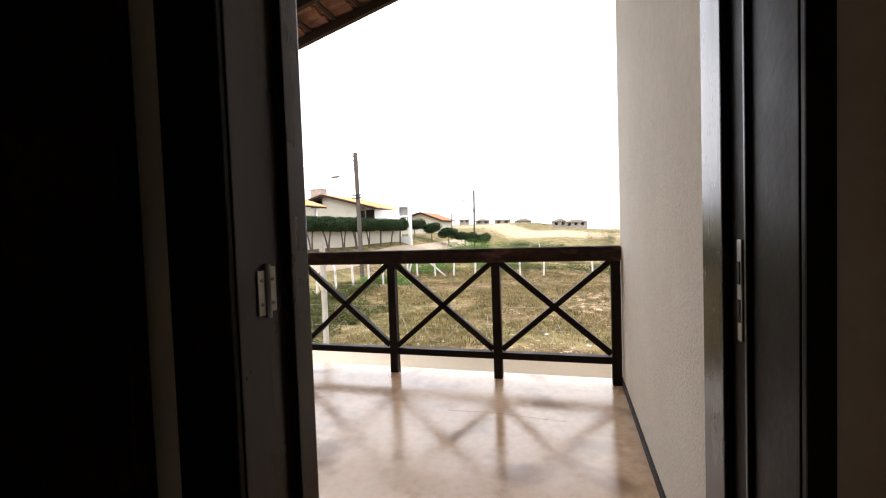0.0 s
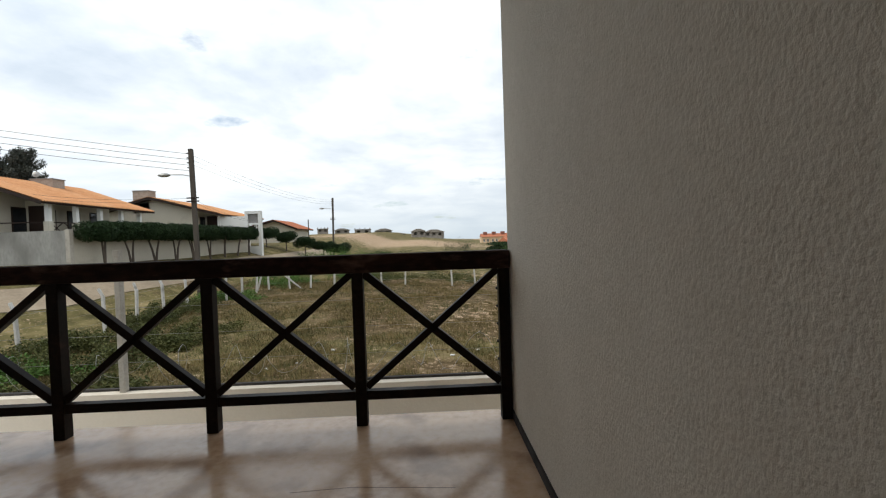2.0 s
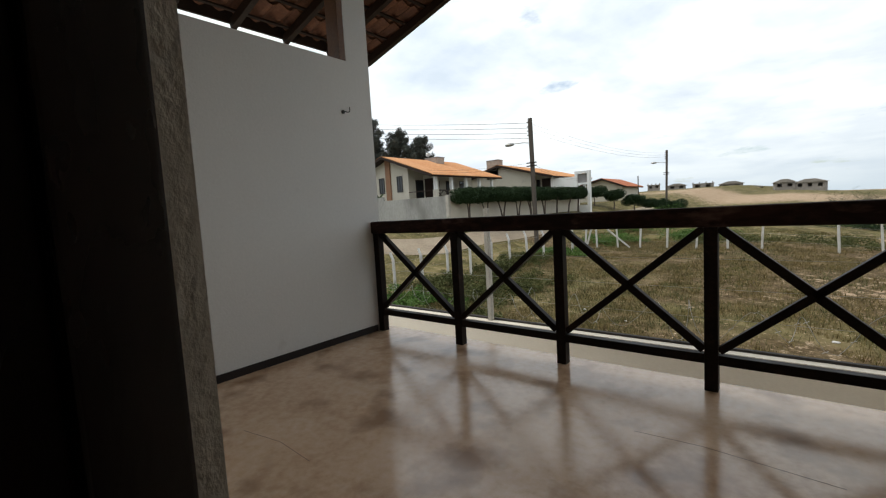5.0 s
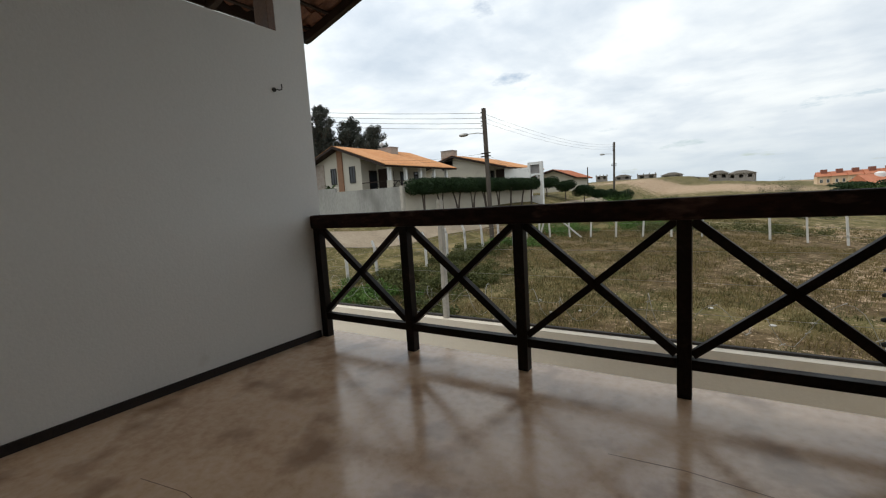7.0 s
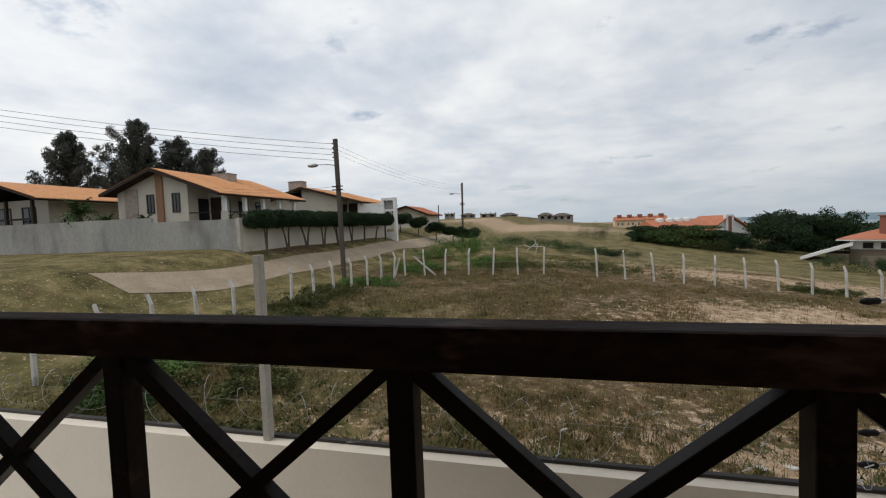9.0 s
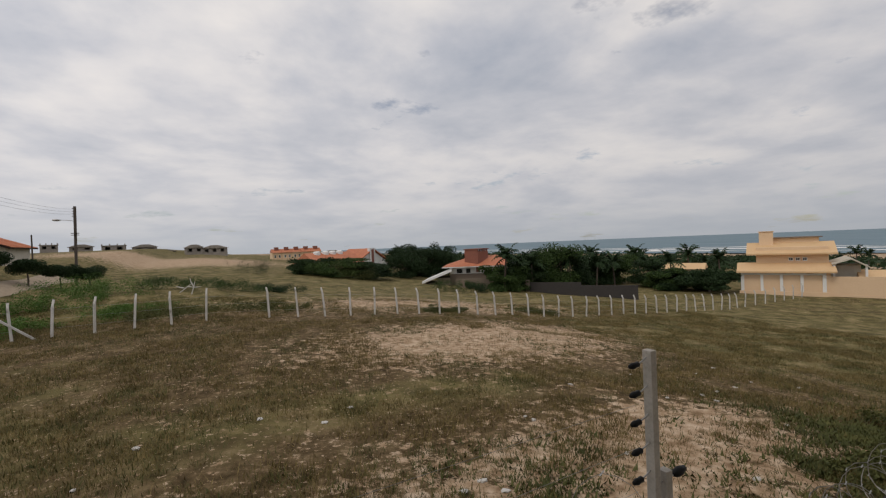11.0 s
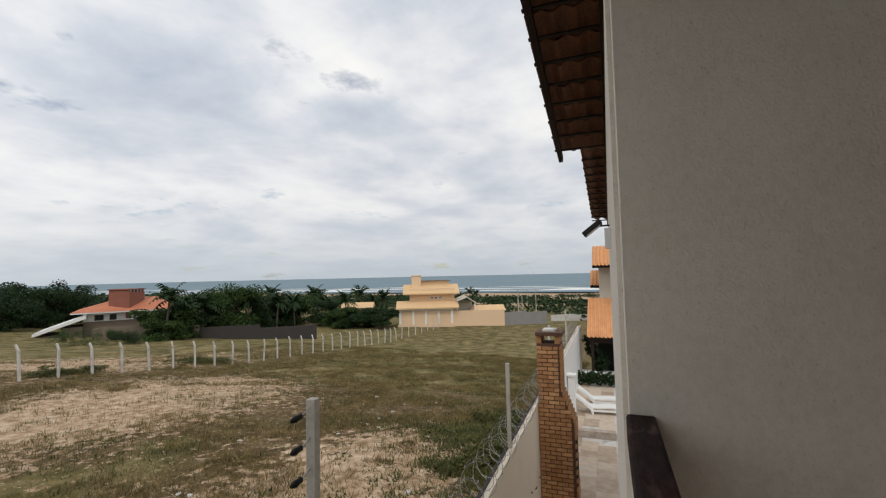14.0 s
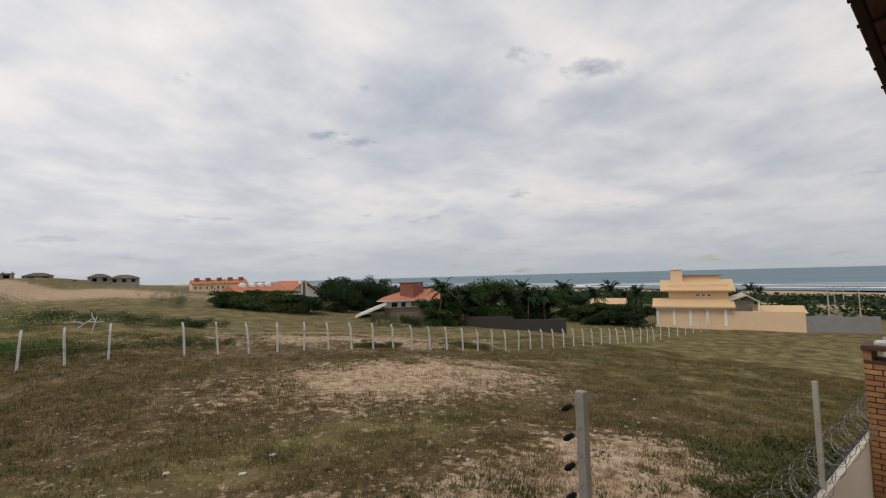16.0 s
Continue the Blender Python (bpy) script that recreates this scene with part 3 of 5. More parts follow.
    L.new(bp.outputs[0], b.inputs["Normal"])
    me.materials.append(m)
    tagged(new("ground", me), "dry grass field with bare sandy patches", "ground", kind="structure")


def sea():
    v = [(505, -4700, -21.3), (4700, -4700, -21.3), (4700, 4700, -21.3), (505, 4700, -21.3)]
    me = bpy.data.meshes.new("sea")
    me.from_pydata(v, [], [(0, 1, 2, 3)])
    me.materials.append(surface("sea_water", ((0.075, 0.135, 0.175), (0.095, 0.165, 0.20), (0.12, 0.195, 0.225)), 0.6, 0.004, 0.05, 0.3, 0.3, grain=(3, 0.6, 1)))
    tagged(new("water_sea", me), "grey-blue sea up to the horizon", "sea", kind="structure")
    rng = random.Random(4)
    bm = bmesh.new()
    for x0, wide in ((556, 46), (622, 40), (690, 30)):
        ys = np.arange(-600, 2200, 14.0)
        lo = [bm.verts.new((x0 + 5 * noise.noise((y * 0.02, x0, 0)), y, -21.1)) for y in ys]
        hi = [bm.verts.new((x0 + wide * max(0.04, 0.5 + 1.3 * noise.noise((y * 0.013, x0, 5))) + 5 * noise.noise((y * 0.02, x0, 0)), y, -21.1)) for y in ys]
        for k in range(len(ys) - 1):
            bm.faces.new((lo[k], lo[k + 1], hi[k + 1], hi[k]))
    structure("water_surf", bm, M["white"], "white breaking surf along the beach", "surf")


def road():
    bm = bmesh.new()
    ys = np.arange(14, 66, 1.0)
    rows = []
    for y in ys:
        c = -15.2 + 0.07 * (y - 20) - 4.0 * sstep(20, 4, y) if y < 20 else -15.2 + 0.07 * (y - 20)
        w = 1.15 + 0.3 * noise.noise((y * 0.2, 0, 3))
        rows.append([bm.verts.new((c + s * w, y, ground(c + s * w, y) + 0.03)) for s in (-1, -0.5, 0, 0.5, 1)])
    for a, b in zip(rows, rows[1:]):
        for k in range(4):
            bm.faces.new((a[k], a[k + 1], b[k + 1], b[k]))
    structure("road", bm, surface("sandy_dirt_road", ((0.22, 0.165, 0.11), (0.31, 0.24, 0.165), (0.40, 0.325, 0.235)), 0.95, 0.9, 8, 0.4, 6, distance=0.05), "pale sandy dirt road", "road", True)


terrain(), sea(), road()


# ---- boundary wall and fences ----
WY = 2.02


def boundary_wall():
    bm = boxes(((-9.0, WY - 0.08, -3.6), (4.6, WY + 0.07, -0.37)), ((4.6, WY - 0.08, -5.0), (30.0, WY + 0.07, -1.64)))
    structure("wall_boundary", bm, M["cream"], "cream rendered boundary wall with stained top", "wall")
    structure("trim_coping", boxes(((-9.0, WY + 0.03, -0.37), (4.6, WY + 0.075, -0.345)), ((4.6, WY + 0.02, -1.64), (30.0, WY + 0.075, -1.61))), M["darkwall"], "dark weathered mortar coping of the boundary wall", "coping")


def fence_post(x, z, group, tall=1.19, wired=False):
    """Slim concrete post on the wall with black insulators and wire ends."""
    t = thing("electric_fence_post", (x, WY, z), "grey concrete fence post with black insulators on boundary wall", "fence post", group)
    part("post", boxes(((-0.03, -0.035, 0), (0.03, 0.035, tall)), bevel=0.005), M["concrete"], t)
    for k in range(6 if wired else 0):
        zz = tall - 0.078 - 0.2 * k
        if zz < 0.05:
            continue
        bm = bmesh.new()
        tube(bm, [(-0.115, 0, zz), (-0.13, 0, zz - 0.002), (-0.155, 0, zz - 0.004), (-0.18, 0, zz - 0.006), (-0.215, 0, zz - 0.008)], [0.01, 0.022, 0.019, 0.024, 0.012], 10)
        ins = part("insulator", bm, M["rubber"], t, "black ribbed insulator", True)
        bm = bmesh.new()
        tube(bm, [(-0.034, 0, zz + 0.03), (-0.075, 0, zz + 0.012), (-0.115, 0, zz)], 0.006, 6)
        part("pin", bm, M["galv"], ins)
    if wired:
        bm = bmesh.new()
        tube(bm, [(0.22, 0, 0.32), (0.25, 0, 0.322), (0.3, 0, 0.33), (0.36, 0, 0.335)], [0.012, 0.03, 0.034, 0.018], 10)
        ins = part("insulator", bm, M["rubber"], t, "black ribbed insulator", True)
        bm = bmesh.new()
        tube(bm, [(0.034, 0, 0.3), (0.22, 0, 0.32)], 0.006, 6)
        part("pin", bm, M["galv"], ins)
    return t


def fence_wires():
    for x0, x1, z in ((-9.0, 4.25, -0.35), (4.8, 28.0, -1.62)):
        t = thing("razor_wire", (x0, WY, z), "loose coils of galvanised razor wire on boundary wall", "razor wire")
        rng = random.Random(int(x1))
        bm = bmesh.new()
        pts, n = [], int((x1 - x0) / (0.24 if x0 > 0 else 0.45))
        for k in range(n * 14):
            a = 2 * math.pi * k / 14
            r = (0.25 if x0 > 0 else 0.16) + 0.06 * math.sin(k * 0.13) + 0.02 * rng.random()
            pts.append(((x1 - x0) * k / (n * 14) + 0.1 * math.sin(a * 0.5), r * math.cos(a) * 0.85 + 0.05, 0.24 + r * math.sin(a)))
        tube(bm, pts, 0.0055 if x0 > 0 else 0.0028, 3)
        part("coil", bm, M["galv"], t)
        bm = bmesh.new()
        for k in range(3, len(pts) - 1, 4):
            p = Vector(pts[k])
            bar(bm, p - Vector((0.022, 0, 0.012)), p + Vector((0.022, 0, 0.012)), 0.012, 0.002)
        tagged(part("barbs", bm, M["galv"], t), kind="stuff")
    t = thing("fence_wire", (-9, WY, -0.35), "thin taut wires along the boundary wall posts", "wire")
    for z in (0.3, 0.6, 0.9):
        bm = bmesh.new()
        tube(bm, [(0, 0, z), (13.2, 0, z)], 0.002, 3)
        part("wire", bm, M["galv"], t)


def field_fences():
    """Whitewashed concrete posts with bent tops round the field, strung with wire."""
    t = thing("concrete_post", (0, 0, 0), "whitewashed concrete fence post with bent top", "fence post", "fence posts round the field")
    bm = bmesh.new()
    bar(bm, (0, 0, -0.3), (0, 0, 1.5), 0.1, 0.1, 0.008)
    bar(bm, (0, 0, 1.47), (0, 0.16, 1.8), 0.085, 0.085, 0.006)
    part("shaft", bm, M["whitepost"], t)
    rng = random.Random(11)
    lines = ((((-10.9, 7.2), (-7.6, 27.5)), 1.63), (((-7.6, 27.5), (-4.75, 27.5)), 1.43), (((-4.75, 27.5), (57.27, 27.5)), 1.632), (((57.27, 27.5), (76.0, 26.5)), 2.0), (((76.0, 26.5), (90.0, 10.0)), 3.0))
    first = True
    tops = []
    for line, gap in lines:
        row = []
        for (ax, ay), (bx, by) in zip(line, line[1:]):
            n = max(1, round(math.hypot(bx - ax, by - ay) / gap))
            for k in range(n):
                x, y = ax + (bx - ax) * k / n, ay + (by - ay) * k / n
                if abs(x - 3.41) < 0.3 and y > 20:
                    continue
                m = pose(x, y, ground(x, y), rng.uniform(-3, 3), rng.uniform(-4, 4), math.degrees(math.atan2(by - ay, bx - ax)) + rng.uniform(-12, 12))
                if first:
                    t.matrix_basis, first = m, False
                else:
                    copy_thing(t, m)
                row.append((x, y, ground(x, y)))
        tops.append(row)
    for row in tops:
        w = thing("fence_wire", (0, 0, 0), "thin rusty wires between the field fence posts", "wire")
        for h in (0.45, 0.9, 1.35):
            bm = bmesh.new()
            tube(bm, [(x, y, z + h) for x, y, z in row], 0.005, 3)
            part("wire", bm, M["galv"], w)
    # leaning brace posts at the corner
    for x, y, dx in ((-6.9, 27.4, 1.6), (-7.65, 26.6, -0.5)):
        t = thing("brace_post", (x, y, ground(x, y)), "whitewashed concrete brace leaning on corner post", "fence post")
        bm = bmesh.new()
        bar(bm, (dx, 0.2, -0.1), (0, 0, 1.35), 0.09, 0.09, 0.006)
        part("shaft", bm, M["whitepost"], t)


boundary_wall()
for px, pz in ((4.37, -0.37), (10.33, -1.64), (16.6, -1.64), (22.6, -1.64), (0.03, -0.37), (-4.2, -0.37), (-8.5, -0.37)):
    fence_post(px, pz, "posts on the boundary wall", (1.555 if px < 1 else 1.275) if pz > -1 else 1.61, px == 4.37)
stub = thing("broken_post", (4.505, WY + 0.005, -0.37), "short broken concrete post stub on boundary wall", "fence post")
part("shaft", boxes(((-0.035, -0.035, 0), (0.035, 0.035, 0.385)), bevel=0.006), M["concrete"], stub)
fence_wires(), field_fences()


# ---- plants ----
def leaves(clumps, count, size, seed, flat=0.6, long=1.6):
    """Many small leaf blades scattered through ellipsoid clumps (x, y, z, rx, ry, rz)."""
    rng = np.random.default_rng(seed)
    vol = np.array([c[3] * c[4] * c[5] for c in clumps]) ** 0.8
    pick = rng.choice(len(clumps), count, p=vol / vol.sum())
    c = np.array(clumps)[pick]
    d = rng.normal(size=(count, 3))
    d /= np.linalg.norm(d, axis=1)[:, None]
    p = c[:, :3] + d * c[:, 3:] * (rng.random(count) ** 0.45)[:, None]
    u = rng.normal(size=(count, 3)) * (1, 1, flat)
    u /= np.linalg.norm(u, axis=1)[:, None]
    w = np.cross(u, rng.normal(size=(count, 3)))
    w /= np.linalg.norm(w, axis=1)[:, None]
    s = size * (0.6 + 0.8 * rng.random(count))[:, None]
    v = np.stack([p - u * s * long / 2, p + w * s * 0.5, p + u * s * long / 2, p - w * s * 0.5], 1).reshape(-1, 3)
    me = bpy.data.meshes.new("crown")
    me.from_pydata(v.tolist(), [], np.arange(count * 4).reshape(-1, 4).tolist())
    return me


def crown(name, clumps, count, size, seed, material, parent, label="", **kw):
    me = leaves(clumps, count, size, seed, **kw)
    me.materials.append(material)
    return tagged(part(name, me, None, parent, label), kind="stuff") if name == "foliage" else part(name, me, None, parent, label)


def broad_tree(x, y, height, wide, seed, material, label, count=1800, size=0.35):
    rng = random.Random(seed)
    t = thing("tree", (x, y, ground(x, y)), label, "tree", "trees round the far gardens")
    bm = bmesh.new()
    tube(bm, [(0, 0, -0.3), (0.1, 0.05, height * 0.3), (0.0, 0.1, height * 0.6)], [0.22, 0.16, 0.08], 7)
    for k in range(4):
        a = k * 1.6 + rng.random()
        tube(bm, [(0.05, 0.05, height * 0.3), (math.cos(a) * wide * 0.25, math.sin(a) * wide * 0.25, height * 0.6)], [0.1, 0.04], 5)
    part("trunk", bm, M["bark"], t)
    cl = [(rng.uniform(-0.33, 0.33) * wide, rng.uniform(-0.33, 0.33) * wide, height * rng.uniform(0.08, 0.84), wide * rng.uniform(0.15, 0.27), wide * rng.uniform(0.15, 0.27), height * rng.uniform(0.1, 0.2)) for _ in range(22)]
    crown("crown", cl, count, size, seed, material, t)


def bush(x, y, height, wide, seed, material, label="low green shrub at the field edge", count=5200, size=0.05):
    rng = random.Random(seed)
    t = thing("shrub", (x, y, ground(x, y)), label, "shrub", "shrubs beyond the fence")
    cl = []
    for _ in range(34):
        px, py, r = rng.gauss(0, 0.24) * wide, rng.gauss(0, 0.18) * wide, wide * rng.uniform(0.05, 0.14)
        cl.append((px, py, ground(x + px, y + py) - ground(x, y) + height * rng.uniform(0.1, 0.6), r, r, height * rng.uniform(0.15, 0.4)))
    crown("crown", cl, count, size, seed, material, t)


def palm_parts(seed, height, spread):
    """Trunk and drooping fronds of a coconut palm, as two meshes."""
    rng = random.Random(seed)
    bm = bmesh.new()
    lean = rng.uniform(-0.6, 0.6)
    tube(bm, [(lean * s * s, 0, height * s) for s in (0, 0.3, 0.6, 0.85, 1.0)], [0.2, 0.15, 0.13, 0.12, 0.11], 7)
    trunk = mesh_of("trunk", bm, M["bark"])
    v, f = [], []
    for k in range(24):
        a, rise = k * 2.4 + rng.random() * 0.4, rng.uniform(0.1, 1.75)
        last = None
        for j in range(9):
            s = j / 8
            r = spread * s * (1 - 0.22 * rise)
            z = height + spread * (rise * s - (0.75 + 0.2 * rise) * s * s)
            w = 0.42 * math.sin(math.pi * min(1, 0.12 + s * 0.9)) * spread / 2.2
            cx, cy = lean + r * math.cos(a), r * math.sin(a)
            px, py = -math.sin(a) * w, math.cos(a) * w
            row = len(v)
            v += [(cx, cy, z), (cx + px, cy + py, z - 0.55 * w), (cx - px, cy - py, z - 0.55 * w)]
            if last is not None:
                # blades with gaps between them
                f.append((last, row, row + 1))
                f.append((last, row + 2, row))
            last = row
    me = bpy.data.meshes.new("fronds")
    me.from_pydata(v, [], f)
    me.materials.append(M["leaf_dark"])
    return trunk, me


def small_palm(x, y, z, size, seed):
    trunk, fronds = palm_parts(seed, size * 0.5, size)
    t = thing("palm_tree", (x, y, z), "young garden palm beside the bungalow", "palm tree")
    part("trunk", trunk, None, t)
    fronds.materials[0] = M["leaf"]
    part("fronds", fronds, None, t)


def palms():
    small_palm(-33.2, 25.2, 2.3, 2.0, 21)
    small_palm(-31.6, 25.4, 2.0, 1.3, 23)
    small_palm(-28.2, 25.6, 2.0, 1.0, 22)
    kinds = [palm_parts(s, h, r) for s, h, r in ((1, 6.8, 3.1), (2, 7.6, 3.3), (3, 6.0, 2.9))]
    rng = random.Random(5)
    spots = [(az, r) for az, r in ((46, 84), (47.5, 92), (49, 88), (50.5, 80), (52.5, 88), (54.3, 84), (56.7, 80), (58.6, 90), (60.3, 96), (61.5, 92), (43.8, 72), (41.5, 76), (48.3, 78), (23.5, 112), (26, 108), (27.5, 104), (28.9, 100), (31.5, 106), (53.2, 95), (72.5, 150), (71.5, 160), (73.4, 170), (36.8, 63), (38.6, 64), (40.4, 66), (45.2, 70))]
    for k, (az, r) in enumerate(spots):
        x, y = 1.8 + r * math.sin(radians(az)), r * math.cos(radians(az))
        trunk, fronds = kinds[k % 3]
        t = thing("palm_tree", (x, y, ground(x, y) - (3.0 if az < 35 else 2.8)), "coconut palm with drooping dark green fronds", "palm tree", "palms behind the garden wall", rng.uniform(0, 360))
        part("trunk", trunk, None, t)
        part("fronds", fronds, None, t)


def hedge_trees():
    """Row of clipped trees whose crowns form one flat-topped band along the street wall."""
    rng = random.Random(8)
    for k in range(9):
        y = 25.6 + 2.2 * k
        x = -17.2 + 0.11 * (y - 25)
        z = ground(x, y)
        t = thing("clipped_tree", (x, y, z), "flat-topped clipped street tree with bare trunk", "tree", "clipped trees along the street wall")
        top, low = 2.95 - z, 1.75 - z
        bm = bmesh.new()
        for s in range(2):
            e = (rng.uniform(-0.4, 0.4), rng.uniform(-0.5, 0.5))
            tube(bm, [(0, 0.1 * s, -0.2), (e[0] * 0.4, e[1] * 0.4, low * 0.6), (e[0], e[1], low + 0.3)], [0.09, 0.07, 0.05], 6)
        part("trunk", bm, M["bark"], t)
        cl = [(rng.uniform(-0.35, 0.35), -0.95 + 0.38 * j, (top + low) / 2 + rng.uniform(-0.08, 0.08), 0.85, 0.6, (top - low) / 2 + 0.06) for j in range(6)]
        crown("crown", cl, 13000, 0.07, 30 + k, M["leaf_dark"], t, flat=1.0)
    for k in range(5):
        y, x = 52.0 + 1.2 * k, -16.6 + 2.05 * k
        z = ground(x, y)
        t = thing("clipped_tree", (x, y, z), "rounded clipped street tree", "tree", "clipped trees along the street wall")
        bm = bmesh.new()
        tube(bm, [(0, 0, -0.2), (0.05, 0, 0.5), (0, 0, 1.2)], [0.1, 0.08, 0.06], 6)
        part("trunk", bm, M["bark"], t)
        cl = [(rng.uniform(-0.9, 0.9), rng.uniform(-0.4, 0.4), 1.75 + rng.uniform(-0.35, 0.3), 0.9, 0.8, 0.55) for j in range(8)]
        crown("crown", cl, 10000, 0.08, 50 + k, M["leaf_dark"], t)


def casuarina(x, y, height, wide, seed):
    """Tall narrow tree: short upswept limbs in whorls, thick with fine needles, with gaps between them."""
    rng = random.Random(seed)
    t = thing("casuarina_tree", (x, y, 0.4), "tall feathery grey-green casuarina tree", "tree", "trees behind the houses")
    bm = bmesh.new()
    tube(bm, [(0, 0, -0.5), (0.1, 0, height * 0.4), (0, 0.1, height * 0.97)], [0.25, 0.16, 0.03], 7)
    cl = []
    for k in range(46):
        s = 0.22 + 0.76 * k / 45
        a = k * 2.4 + rng.random()
        reach = wide * 0.5 * (1.04 - s) ** 0.75 * rng.uniform(0.55, 1.15)
        rise = reach * 0.75
        tip = (math.cos(a) * reach, math.sin(a) * reach, height * s + rise)
        tube(bm, [(0, 0, height * s - 0.2), tip], [0.05, 0.015], 4)
        for q in (0.3, 0.6, 0.85, 1.05):
            r = rng.uniform(0.35, 0.7) * (1.15 - 0.4 * s)
            cl.append((tip[0] * q, tip[1] * q, height * s - 0.2 + (rise + 0.2) * q + 0.1, r, r, r * rng.uniform(0.8, 1.5)))
    part("trunk", bm, M["bark"], t)
    crown("crown", cl, 26000, 0.085, seed, M["leaf_grey"], t, flat=1.4, long=3.6)


# ---- houses ----
def tiled(bm_name, x0, z0, x1, z1, y0, y1, material, parent, step=0.24):
    """A roof slope of ribbed tiles from the eave (x0, z0) to the ridge (x1, z1) between y0 and y1."""
    n = Vector((z0 - z1, 0, x1 - x0)).normalized()
    if n.z < 0:
        n = -n
    v, f = [], []
    cols = max(2, int((y1 - y0) / step) * 4)
    for j in range(cols + 1):
        y = y0 + (y1 - y0) * j / cols
        lift = 0.05 * math.cos(2 * math.pi * (y - y0) / step)
        for s in (0.0, 1.0):
            p = Vector((x0 + (x1 - x0) * s, y, z0 + (z1 - z0) * s)) + n * (0.06 + lift)
            v.append(tuple(p))
    for j in range(cols):
        f.append((2 * j, 2 * j + 1, 2 * j + 3, 2 * j + 2))
    a, b = Vector((x0, 0, z0)) - n * 0.005, Vector((x1, 0, z1)) - n * 0.005
    bm = prism(bmesh.new(), [(a.x, a.z), (b.x, b.z), (b.x - n.x * 0.13, b.z - n.z * 0.13), (a.x - n.x * 0.13, a.z - n.z * 0.13)], "y", y0 + 0.01, y1 - 0.01)
    part("soffit", bm, M["beam"], parent)
    me = bpy.data.meshes.new(bm_name)
    me.from_pydata(v, [], f)
    me.materials.append(material)
    return part(bm_name, me, None, parent)


def window(parent, a, b, out, frame_mat, glass=True):
    """A window on a wall that faces -y: frame, pane and mullions between corners a and b in x and z, at y = out."""
    (x0, z0), (x1, z1) = a, b
    w = part("window", boxes(((x0, out - 0.06, z0), (x0 + 0.08, out + 0.02, z1)), ((x1 - 0.08, out - 0.06, z0), (x1, out + 0.02, z1)), ((x0 + 0.08, out - 0.06, z1 - 0.08), (x1 - 0.08, out + 0.02, z1)), ((x0 + 0.08, out - 0.06, z0), (x1 - 0.08, out + 0.02, z0 + 0.08)), (((x0 + x1) / 2 - 0.03, out - 0.05, z0 + 0.08), ((x0 + x1) / 2 + 0.03, out, z1 - 0.08))), frame_mat, parent)
    part("pane", boxes(((x0 + 0.08, out - 0.02, z0 + 0.08), (x1 - 0.08, out + 0.01, z1 - 0.08))), M["glass"], w)
    return w


